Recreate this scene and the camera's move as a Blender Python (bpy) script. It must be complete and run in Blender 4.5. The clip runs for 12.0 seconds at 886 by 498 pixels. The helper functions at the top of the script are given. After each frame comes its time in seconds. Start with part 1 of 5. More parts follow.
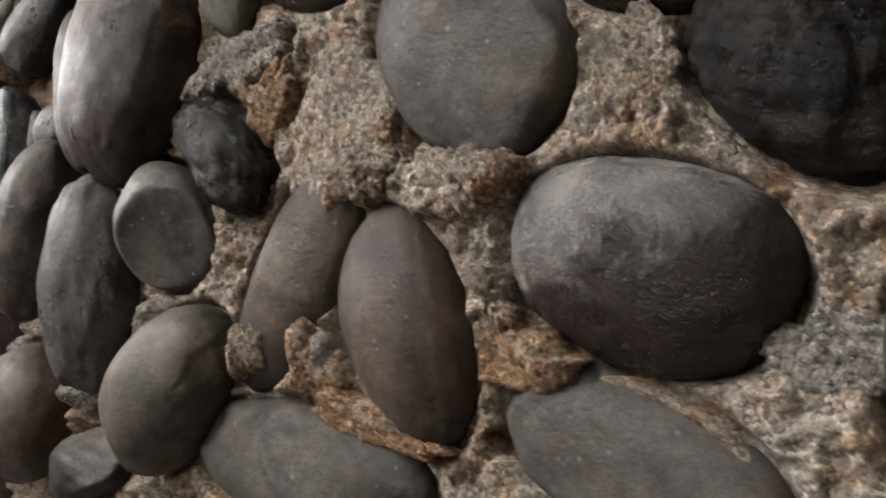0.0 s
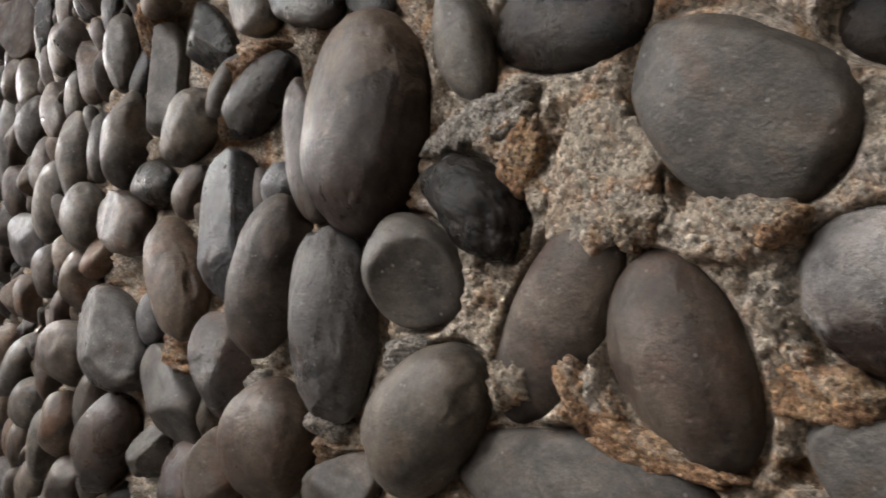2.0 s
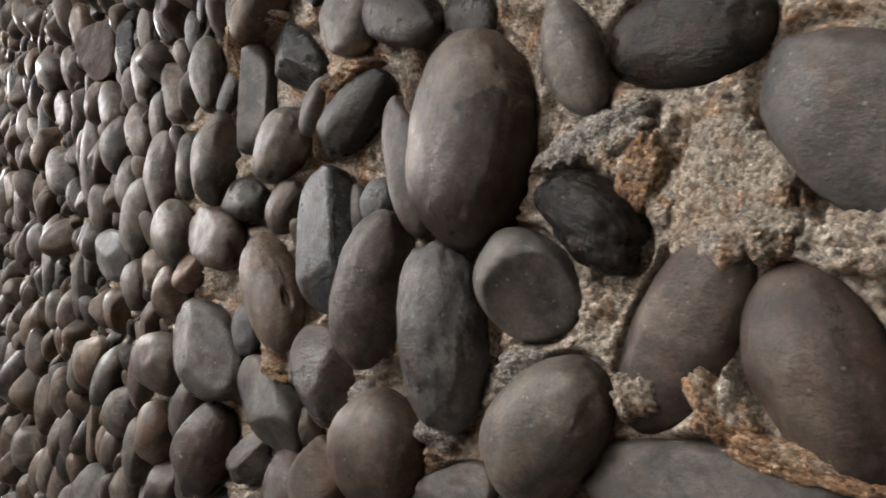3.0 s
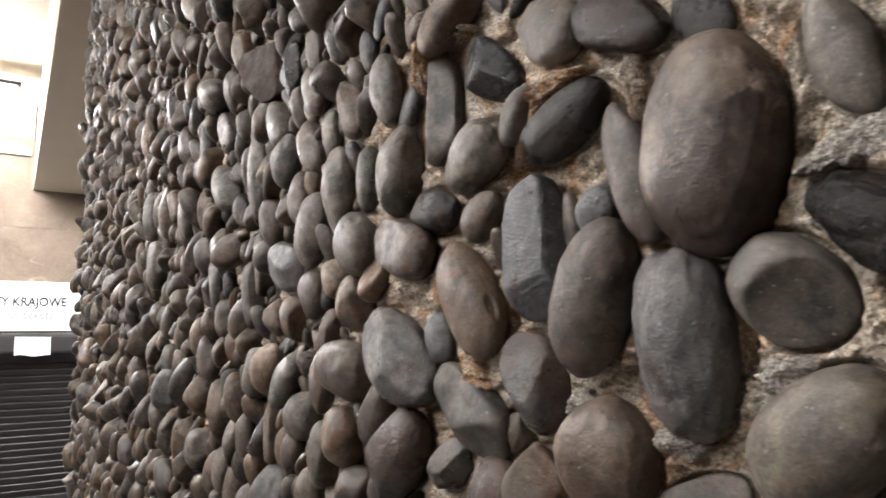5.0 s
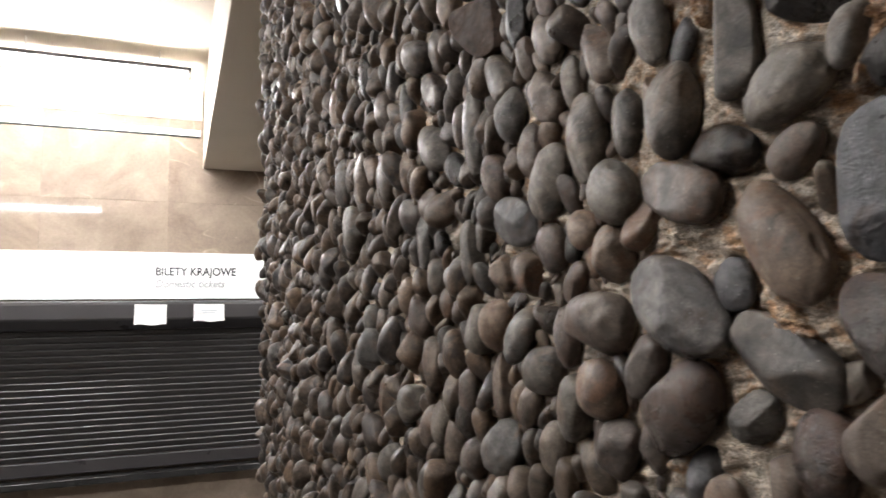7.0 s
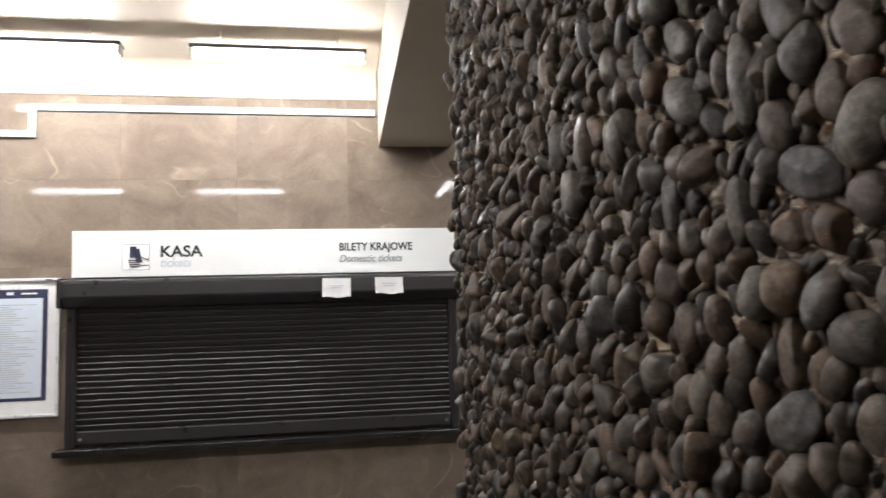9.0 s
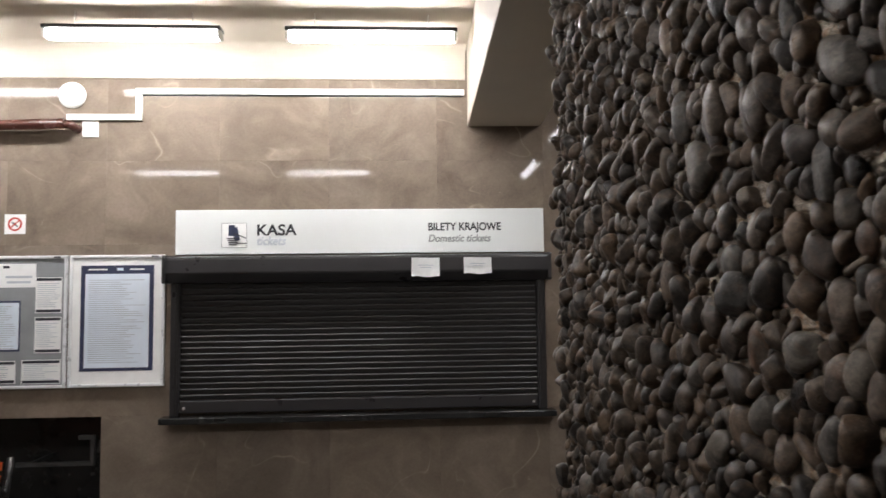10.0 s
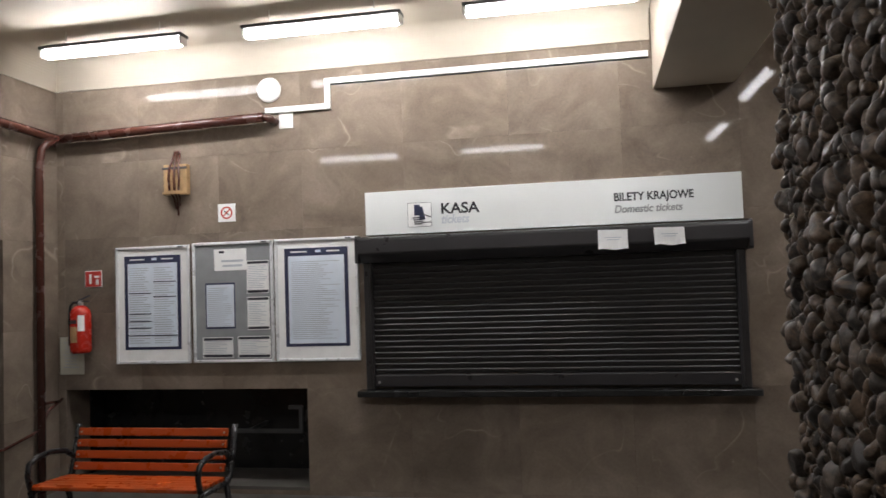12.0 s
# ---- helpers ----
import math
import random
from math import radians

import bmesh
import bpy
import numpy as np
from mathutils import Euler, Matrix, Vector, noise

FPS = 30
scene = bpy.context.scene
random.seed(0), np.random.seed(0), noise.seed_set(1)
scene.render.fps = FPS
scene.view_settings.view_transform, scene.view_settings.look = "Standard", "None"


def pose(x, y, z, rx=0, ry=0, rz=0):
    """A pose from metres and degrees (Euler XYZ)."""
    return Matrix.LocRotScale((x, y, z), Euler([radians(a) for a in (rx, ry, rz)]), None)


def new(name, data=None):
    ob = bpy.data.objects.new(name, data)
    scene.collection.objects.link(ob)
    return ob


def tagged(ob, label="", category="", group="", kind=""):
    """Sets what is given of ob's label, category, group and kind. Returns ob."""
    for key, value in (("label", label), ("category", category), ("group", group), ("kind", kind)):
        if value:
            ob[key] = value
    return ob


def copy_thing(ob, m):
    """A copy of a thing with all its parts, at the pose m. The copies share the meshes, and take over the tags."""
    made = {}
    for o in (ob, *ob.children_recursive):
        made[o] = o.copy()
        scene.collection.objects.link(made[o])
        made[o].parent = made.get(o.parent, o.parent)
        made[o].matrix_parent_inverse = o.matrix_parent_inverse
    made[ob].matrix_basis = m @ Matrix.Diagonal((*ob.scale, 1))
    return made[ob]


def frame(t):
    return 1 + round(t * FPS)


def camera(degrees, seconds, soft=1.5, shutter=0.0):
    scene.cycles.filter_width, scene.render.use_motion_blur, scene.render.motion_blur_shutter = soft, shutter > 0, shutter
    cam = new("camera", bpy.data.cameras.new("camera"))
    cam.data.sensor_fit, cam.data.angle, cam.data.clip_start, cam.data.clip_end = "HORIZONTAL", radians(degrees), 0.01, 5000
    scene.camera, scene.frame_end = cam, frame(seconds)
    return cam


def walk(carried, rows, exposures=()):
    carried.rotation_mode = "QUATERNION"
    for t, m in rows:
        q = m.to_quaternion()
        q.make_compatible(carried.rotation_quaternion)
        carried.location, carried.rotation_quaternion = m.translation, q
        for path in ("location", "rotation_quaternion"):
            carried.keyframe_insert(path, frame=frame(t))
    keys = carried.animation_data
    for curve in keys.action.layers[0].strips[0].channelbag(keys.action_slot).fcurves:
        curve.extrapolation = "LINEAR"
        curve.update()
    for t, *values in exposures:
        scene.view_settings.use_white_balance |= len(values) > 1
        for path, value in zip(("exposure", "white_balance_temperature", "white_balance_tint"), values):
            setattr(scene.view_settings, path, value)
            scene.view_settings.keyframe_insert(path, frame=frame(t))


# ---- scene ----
# The camera and its way along the pebble wall, then back towards the ticket window.
cam = camera(63.9, 12.0, soft=1.5, shutter=0.5)
PATH = [
    (0.0, 0.0000, 0.0000, 1.8100, 96.77, 0.33, 37.90),
    (0.5, -0.0065, -0.0135, 1.8118, 97.44, 0.96, 39.70),
    (1.0, -0.0166, -0.0259, 1.8111, 97.53, 0.65, 41.32),
    (1.5, -0.0243, -0.0451, 1.8159, 98.06, 1.08, 43.20),
    (2.0, -0.0304, -0.0602, 1.8178, 98.32, 1.43, 45.54),
    (2.5, -0.0373, -0.0760, 1.8223, 98.51, 1.92, 47.64),
    (3.0, -0.0469, -0.0913, 1.8238, 98.58, 2.14, 49.15),
    (5.0, -0.0903, -0.1541, 1.8278, 99.35, 2.08, 57.23),
    (5.5, -0.1091, -0.1759, 1.8232, 98.81, 1.60, 59.68),
    (6.0, -0.1226, -0.2029, 1.8217, 98.34, 1.68, 62.25),
    (6.5, -0.1439, -0.2283, 1.8170, 97.62, 1.71, 64.81),
    (7.0, -0.1682, -0.2566, 1.8151, 97.23, 1.68, 67.81),
    (9.0, -0.2445, -0.3797, 1.8101, 95.41, 1.72, 80.38),
    (9.5, -0.2626, -0.4234, 1.8047, 94.89, 1.35, 84.01),
    (10.0, -0.2738, -0.4594, 1.7941, 94.14, 0.75, 86.65),
    (10.5, -0.2885, -0.5022, 1.7937, 93.83, 0.98, 89.42),
    (11.0, -0.3041, -0.5395, 1.7960, 93.46, 1.63, 93.68),
    (11.5, -0.3349, -0.5693, 1.7944, 92.73, 1.79, 97.55),
    (12.0, -0.3479, -0.5779, 1.7934, 92.51, 1.94, 100.36),
]
walk(cam, [(t, pose(x, y, z, rx, ry, rz)) for t, x, y, z, rx, ry, rz in PATH],
     exposures=[(0.0, 2.42), (3.2, 2.5), (5.5, 2.8), (7.0, 2.38), (9.0, 1.5), (12.0, 0.75)])

# ---- light: fluorescent ceiling lamps only, and a little grey daylight from outside ----
world = bpy.data.worlds.new("world")
scene.world = world
world.use_nodes = True
world.node_tree.nodes["Background"].inputs[0].default_value = (0.5, 0.55, 0.6, 1)
world.node_tree.nodes["Background"].inputs[1].default_value = 0.05
LAMP, TWIN_LAMP = 40.0, 36.0
LAMP_COLOUR = (1.0, 0.99, 1.005, 1)

# ---- materials ----
def nodes_of(name):
    m = bpy.data.materials.new(name)
    m.use_nodes = True
    nt = m.node_tree
    return m, nt, nt.nodes["Principled BSDF"]


def add(nt, kind, **values):
    n = nt.nodes.new(kind)
    for k, v in values.items():
        n.inputs[k.replace("_", " ")].default_value = v
    return n


def ramp(nt, source, stops):
    r = nt.nodes.new("ShaderNodeValToRGB")
    while len(r.color_ramp.elements) < len(stops):
        r.color_ramp.elements.new(0.5)
    for e, (p, c) in zip(r.color_ramp.elements, stops):
        e.position = p
        e.color = (*c, 1) if len(c) == 3 else c
    nt.links.new(source, r.inputs[0])
    return r.outputs[0]


def mixed(nt, a, b, fac, how="MIX"):
    m = nt.nodes.new("ShaderNodeMix")
    m.data_type, m.blend_type = "RGBA", how
    for sock, v in ((m.inputs[0], fac), (m.inputs[6], a), (m.inputs[7], b)):
        if isinstance(v, (int, float)):
            sock.default_value = v
        elif isinstance(v, tuple):
            sock.default_value = (*v, 1)
        else:
            nt.links.new(v, sock)
    return m.outputs[2]


def coords(nt, spread=30.0):
    """Object coordinates, shifted from object to object by a random amount."""
    tc, oi = nt.nodes.new("ShaderNodeTexCoord"), nt.nodes.new("ShaderNodeObjectInfo")
    v = nt.nodes.new("ShaderNodeVectorMath")
    v.operation = "MULTIPLY_ADD"
    nt.links.new(oi.outputs["Random"], v.inputs[0])
    v.inputs[1].default_value = (spread, spread * 0.7, spread * 0.4)
    nt.links.new(tc.outputs["Object"], v.inputs[2])
    return v.outputs[0], oi.outputs["Random"]


def noise_of(nt, vec, scale, detail=4.0, rough=0.55, distort=0.0):
    n = add(nt, "ShaderNodeTexNoise", Scale=scale, Detail=detail, Roughness=rough, Distortion=distort)
    nt.links.new(vec, n.inputs["Vector"])
    return n.outputs[0]


def bump(nt, bsdf, height, strength, distance, before=None):
    b = add(nt, "ShaderNodeBump", Strength=strength, Distance=distance)
    nt.links.new(height, b.inputs["Height"])
    if before:
        nt.links.new(before, b.inputs["Normal"])
    nt.links.new(b.outputs[0], bsdf.inputs["Normal"])
    return b.outputs[0]


def plain(name, colour, rough=0.5, metal=0.0, grain=120.0, vary=0.12, relief=0.15, dist=0.001, big=6.0):
    """A surface with a base colour, two scales of variation and a fine relief."""
    m, nt, b = nodes_of(name)
    vec, rnd = coords(nt)
    lo, hi = tuple(c * (1 - vary) for c in colour), tuple(min(1, c * (1 + vary)) for c in colour)
    a = ramp(nt, noise_of(nt, vec, big, 5), [(0.3, lo), (0.7, hi)])
    f = noise_of(nt, vec, grain, 3)
    c = mixed(nt, a, ramp(nt, f, [(0.3, (0.8,) * 3), (0.7, (1,) * 3)]), vary * 2, "MULTIPLY")
    nt.links.new(c, b.inputs["Base Color"])
    r = ramp(nt, noise_of(nt, vec, big * 2.3, 4), [(0.3, (max(0, rough - 0.07),) * 3), (0.7, (rough + 0.07,) * 3)])
    nt.links.new(r, b.inputs["Roughness"])
    b.inputs["Metallic"].default_value = metal
    bump(nt, b, f, relief, dist)
    return m


def pebble_material(name, dark, mid, light, rough, relief=0.5, patch=(0.13, 0.092, 0.066), patch_at=0.58, island=False, layer=None):
    """River pebble: cloudy tone, rusty patches, mortar dust, fine grain and small pits, half-worn varnish."""
    m, nt, b = nodes_of(name)
    vec, rnd = coords(nt, 3.0)
    if island:
        rnd = nt.nodes.new("ShaderNodeNewGeometry").outputs["Random Per Island"]
    cloud = ramp(nt, noise_of(nt, vec, 21, 7, 0.62, 0.7), [(0.37, tuple(c * 0.8 for c in dark)), (0.5, mid), (0.64, light)])
    if island:
        tone = ramp(nt, rnd, [(0.0, (0.4, 0.4, 0.42)), (0.25, (0.8, 0.82, 0.86)), (0.5, (1.0, 0.9, 0.81)), (0.72, (1.12, 0.9, 0.7)), (0.88, (0.6, 0.54, 0.5)), (1.0, (1.15, 1.05, 0.92))])
    else:
        tone = ramp(nt, rnd, [(0.0, (0.7, 0.7, 0.73)), (0.3, (1.1, 0.99, 0.88)), (0.55, (0.85, 0.85, 0.87)), (0.8, (1.15, 1.0, 0.86)), (1.0, (1.3, 1.24, 1.16))])
    cloud = mixed(nt, cloud, tone, 1.0, "MULTIPLY")
    rust = ramp(nt, noise_of(nt, vec, 15, 5, 0.65, 1.5), [(patch_at - 0.04, (0,) * 3), (patch_at + 0.08, (0.75,) * 3)])
    cloud = mixed(nt, cloud, patch, rust)
    fine = noise_of(nt, vec, 520, 5, 0.7)
    cloud = mixed(nt, cloud, ramp(nt, fine, [(0.32, (0.45,) * 3), (0.6, (1.15,) * 3)]), 0.45, "MULTIPLY")
    scuff = noise_of(nt, vec, 85, 7, 0.72, 0.5)
    cloud = mixed(nt, cloud, ramp(nt, scuff, [(0.34, (0.52, 0.5, 0.48)), (0.5, (1.0, 1.0, 1.0)), (0.66, (1.5, 1.45, 1.38))]), 0.75, "MULTIPLY")
    grit = noise_of(nt, vec, 1700, 3, 0.6)
    cloud = mixed(nt, cloud, ramp(nt, grit, [(0.35, (0.6,) * 3), (0.65, (1.3,) * 3)]), 0.5, "MULTIPLY")
    speck = add(nt, "ShaderNodeTexVoronoi", Scale=120.0)
    nt.links.new(vec, speck.inputs["Vector"])
    cloud = mixed(nt, cloud, tuple(min(0.34, c * 3.0) for c in mid), ramp(nt, speck.outputs[0], [(0.05, (0.65,) * 3), (0.12, (0,) * 3)]))
    dust = ramp(nt, noise_of(nt, vec, 44, 8, 0.75, 0.8), [(0.58, (0,) * 3), (0.72, (0.55,) * 3)])
    cloud = mixed(nt, cloud, tuple(min(0.34, c * 2.0 + 0.01) for c in mid), dust)
    dark_stain = ramp(nt, noise_of(nt, vec, 33, 6, 0.7, 1.0), [(0.3, (0.7,) * 3), (0.42, (0,) * 3)])
    cloud = mixed(nt, cloud, tuple(c * 0.4 for c in dark), dark_stain)
    if layer:          # one side coloured darker brown, with a ragged border: its colour, direction and edge
        colour, way, at = layer
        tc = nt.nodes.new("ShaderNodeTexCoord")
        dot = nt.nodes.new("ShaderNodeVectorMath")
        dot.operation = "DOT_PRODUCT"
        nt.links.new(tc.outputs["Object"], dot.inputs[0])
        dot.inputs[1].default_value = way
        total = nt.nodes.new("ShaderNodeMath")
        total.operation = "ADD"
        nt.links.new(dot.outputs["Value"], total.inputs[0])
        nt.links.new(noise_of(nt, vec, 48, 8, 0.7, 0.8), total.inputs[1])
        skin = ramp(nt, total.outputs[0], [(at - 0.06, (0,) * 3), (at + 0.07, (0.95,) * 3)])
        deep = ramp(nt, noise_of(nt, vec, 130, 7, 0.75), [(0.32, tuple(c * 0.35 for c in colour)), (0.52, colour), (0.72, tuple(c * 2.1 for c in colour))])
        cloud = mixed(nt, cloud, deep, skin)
    cloud = mixed(nt, cloud, (1.0, 0.95, 0.9) if island else (0.775, 0.765, 0.755), 1.0, "MULTIPLY")
    nt.links.new(cloud, b.inputs["Base Color"])
    nt.links.new(ramp(nt, noise_of(nt, vec, 38, 6, 0.7), [(0.33, (max(0.12, rough - 0.2),) * 3), (0.62, (rough + 0.2,) * 3)]), b.inputs["Roughness"])
    b.inputs["Specular IOR Level"].default_value = 0.22 if mid[0] < 0.05 else 0.38
    pits = add(nt, "ShaderNodeTexVoronoi", Scale=170.0)
    nt.links.new(vec, pits.inputs["Vector"])
    hole = ramp(nt, pits.outputs[0], [(0.06, (0,) * 3), (0.22, (1,) * 3)])
    one = bump(nt, b, hole, relief * 0.5, 0.0009)
    two = bump(nt, b, noise_of(nt, vec, 110, 6, 0.6), relief, 0.0016, one)
    three = bump(nt, b, fine, relief, 0.0008, two)
    bump(nt, b, grit, relief * 0.7, 0.0003, three)
    return m


STONE = {
    "grey": pebble_material("grey_pebble", (0.066, 0.063, 0.059), (0.115, 0.109, 0.1), (0.17, 0.161, 0.148), 0.50),
    "brown": pebble_material("brown_pebble", (0.058, 0.049, 0.043), (0.105, 0.088, 0.076), (0.16, 0.139, 0.121), 0.46, patch=(0.09, 0.055, 0.04), patch_at=0.54),
    "tan": pebble_material("tan_pebble", (0.085, 0.068, 0.055), (0.15, 0.12, 0.097), (0.21, 0.175, 0.145), 0.50, patch=(0.16, 0.085, 0.05), patch_at=0.54),
    "blue": pebble_material("blue_grey_pebble", (0.06, 0.062, 0.066), (0.115, 0.119, 0.127), (0.19, 0.194, 0.203), 0.40, relief=1.0, patch=(0.09, 0.06, 0.047), patch_at=0.58),
    "black": pebble_material("dark_pebble", (0.011, 0.01, 0.0095), (0.025, 0.0225, 0.021), (0.05, 0.046, 0.042), 0.30, relief=0.85, patch=(0.05, 0.034, 0.026), patch_at=0.55),
    "jet": pebble_material("jet_black_pebble", (0.004, 0.0037, 0.0035), (0.0085, 0.0077, 0.007), (0.02, 0.018, 0.016), 0.22, relief=1.0, patch=(0.03, 0.02, 0.014), patch_at=0.52),
    "brownblack": pebble_material("dark_brown_pebble", (0.034, 0.026, 0.022), (0.066, 0.051, 0.043), (0.115, 0.105, 0.096), 0.30, relief=1.0, patch=(0.085, 0.047, 0.032), patch_at=0.5),
    "crusted": pebble_material("brown_crusted_pebble", (0.2, 0.197, 0.195), (0.34, 0.335, 0.33), (0.48, 0.475, 0.47), 0.3, relief=1.0, patch=(0.2, 0.14, 0.11), layer=((0.02, 0.0085, 0.0045), (6.0, 0.0, -16.0), 0.45)),
    "umber": pebble_material("umber_pebble", (0.1, 0.086, 0.075), (0.17, 0.147, 0.128), (0.24, 0.21, 0.185), 0.42, patch=(0.1, 0.06, 0.044), layer=((0.042, 0.026, 0.02), (5.0, 0.0, -9.0), 0.5)),
    "flake": pebble_material("chocolate_brown_broken_pebble", (0.02, 0.012, 0.009), (0.034, 0.02, 0.014), (0.052, 0.034, 0.026), 0.62, patch=(0.05, 0.028, 0.02)),
    "mix": pebble_material("mixed_pebble", (0.042, 0.037, 0.034), (0.084, 0.074, 0.066), (0.135, 0.12, 0.107), 0.42, island=True),
}


def mortar_material(name, rusty=0.545, grey=0.57):
    """Sandy mortar: pale grains in an ochre binder, rust stains, grey cement skins, dirt; lower rusty or grey means more of it."""
    m, nt, b = nodes_of(name)
    vec, rnd = coords(nt, 0.0)
    base = ramp(nt, noise_of(nt, vec, 24, 7, 0.7, 0.6), [(0.27, (0.29, 0.245, 0.2)), (0.42, (0.42, 0.37, 0.31)), (0.6, (0.54, 0.49, 0.425)), (0.8, (0.62, 0.58, 0.52))])
    rust = ramp(nt, noise_of(nt, vec, 31, 6, 0.7, 1.2), [(rusty - 0.06, (0,) * 3), (rusty + 0.09, (0.85,) * 3)])
    tint = ramp(nt, noise_of(nt, vec, 90, 5, 0.7), [(0.35, (0.2, 0.08, 0.025)), (0.5, (0.44, 0.25, 0.12)), (0.7, (0.58, 0.42, 0.26))])
    c = mixed(nt, base, tint, rust)
    cement = ramp(nt, noise_of(nt, vec, 13, 5, 0.6, 0.8), [(grey, (0,) * 3), (grey + 0.12, (0.9,) * 3)])
    c = mixed(nt, c, (0.4, 0.385, 0.365), cement)
    stain = ramp(nt, noise_of(nt, vec, 40, 7, 0.75, 0.8), [(0.28, (0.8,) * 3), (0.36, (0,) * 3)])
    c = mixed(nt, c, (0.07, 0.048, 0.035), stain)
    grain = add(nt, "ShaderNodeTexVoronoi", Scale=620.0)
    warp = nt.nodes.new("ShaderNodeVectorMath")
    warp.operation = "MULTIPLY_ADD"
    wob = add(nt, "ShaderNodeTexNoise", Scale=400.0, Detail=2.0)
    nt.links.new(vec, wob.inputs["Vector"])
    nt.links.new(wob.outputs[1], warp.inputs[0])
    warp.inputs[1].default_value = (0.0016,) * 3
    nt.links.new(vec, warp.inputs[2])
    nt.links.new(warp.outputs[0], grain.inputs["Vector"])
    pick = nt.nodes.new("ShaderNodeSeparateColor")
    nt.links.new(grain.outputs["Color"], pick.inputs[0])
    sand = noise_of(nt, vec, 900, 6, 0.75)
    coarse = noise_of(nt, vec, 300, 6, 0.7)
    c = mixed(nt, c, ramp(nt, pick.outputs[0], [(0.0, (0.45, 0.42, 0.38)), (0.4, (0.9, 0.88, 0.85)), (0.8, (1.2, 1.17, 1.12)), (1.0, (1.6, 1.58, 1.5))]), 0.9, "MULTIPLY")
    c = mixed(nt, c, ramp(nt, coarse, [(0.34, (0.5, 0.46, 0.42)), (0.5, (0.95, 0.93, 0.91)), (0.64, (1.35, 1.33, 1.3))]), 0.7, "MULTIPLY")
    c = mixed(nt, c, ramp(nt, sand, [(0.33, (0.5,) * 3), (0.62, (1.25,) * 3)]), 0.6, "MULTIPLY")
    nt.links.new(c, b.inputs["Base Color"])
    nt.links.new(ramp(nt, coarse, [(0.35, (0.95,) * 3), (0.65, (0.45,) * 3)]), b.inputs["Roughness"])
    one = bump(nt, b, noise_of(nt, vec, 120, 8, 0.75), 0.8, 0.0025)
    two = bump(nt, b, coarse, 0.9, 0.0016, one)
    three = bump(nt, b, ramp(nt, grain.outputs[0], [(0.1, (1,) * 3), (0.7, (0,) * 3)]), 0.7, 0.0009, two)
    bump(nt, b, sand, 0.6, 0.0008, three)
    return m


def marble_material():
    m, nt, b = nodes_of("brown_marble")
    vec, rnd = coords(nt, 40.0)
    cloud = ramp(nt, noise_of(nt, vec, 2.2, 8, 0.6, 0.8), [(0.25, (0.145, 0.115, 0.09)), (0.5, (0.205, 0.165, 0.13)), (0.75, (0.28, 0.23, 0.186))])
    tone = ramp(nt, rnd, [(0.0, (0.93, 0.93, 0.94)), (1.0, (1.06, 1.05, 1.04))])
    cloud = mixed(nt, cloud, tone, 1.0, "MULTIPLY")
    warp = noise_of(nt, vec, 0.75, 3, 0.5, 0.7)
    vein = ramp(nt, warp, [(0.495, (0,) * 3), (0.5, (0.4,) * 3), (0.505, (0,) * 3)])
    gate = ramp(nt, noise_of(nt, vec, 2.1, 3), [(0.47, (0,) * 3), (0.62, (1,) * 3)])
    vein = mixed(nt, vein, gate, 1.0, "MULTIPLY")
    cloud = mixed(nt, cloud, (0.5, 0.43, 0.35), vein)
    fleck = ramp(nt, noise_of(nt, vec, 9, 5, 0.7), [(0.68, (0,) * 3), (0.76, (0.5,) * 3)])
    cloud = mixed(nt, cloud, (0.42, 0.35, 0.28), fleck)
    fine = noise_of(nt, vec, 55, 4, 0.6)
    cloud = mixed(nt, cloud, ramp(nt, fine, [(0.3, (0.82,) * 3), (0.7, (1.08,) * 3)]), 0.6, "MULTIPLY")
    nt.links.new(cloud, b.inputs["Base Color"])
    nt.links.new(ramp(nt, noise_of(nt, vec, 3.5, 5, 0.6), [(0.3, (0.03,) * 3), (0.7, (0.06,) * 3)]), b.inputs["Roughness"])
    b.inputs["Specular IOR Level"].default_value = 0.115
    bump(nt, b, noise_of(nt, vec, 2.0, 2), 0.05, 0.003)
    return m


MORTAR, MARBLE = mortar_material("mortar"), marble_material()
RUSTY = mortar_material("rust_stained_mortar", rusty=0.42)
CEMENT = mortar_material("grey_cement", grey=0.3)
CREAM = plain("cream_paint", (0.5, 0.445, 0.365), 0.7, big=1.3, vary=0.06, relief=0.2, dist=0.002)
GRANITE = plain("dark_granite", (0.016, 0.016, 0.016), 0.22, big=3, vary=0.2, grain=300, relief=0.05)
FLOOR = plain("floor_stone", (0.1, 0.092, 0.083), 0.35, big=2.2, vary=0.25, grain=260, relief=0.1)
BLACK = plain("black_lacquered_metal", (0.028, 0.026, 0.027), 0.33, big=2.5, vary=0.06, relief=0.0)
SLAT = plain("dark_brown_slat", (0.02, 0.018, 0.0175), 0.45, big=1.2, vary=0.03, relief=0.0)
# paler than the slats: the lamp glint on their ledges is put into this colour
EDGE_GLINT = plain("worn_slat_edge", (0.07, 0.068, 0.069), 0.4, metal=0.3, big=1.2, vary=0.05, relief=0.0)
IRON = plain("black_cast_iron", (0.01, 0.01, 0.011), 0.3, big=20, vary=0.15, relief=0.15, dist=0.002)
SIGN = plain("white_sign_sheet", (0.76, 0.78, 0.77), 0.2, big=0.9, vary=0.04, relief=0.03)
PAPER = plain("white_paper", (0.87, 0.87, 0.86), 0.75, big=9, vary=0.05, relief=0.2)
RAWPAPER = plain("yellowed_paper", (0.6, 0.58, 0.48), 0.75, big=9, vary=0.06, relief=0.2)
PRINT = plain("print_grey", (0.52, 0.55, 0.6), 0.75, vary=0.1)
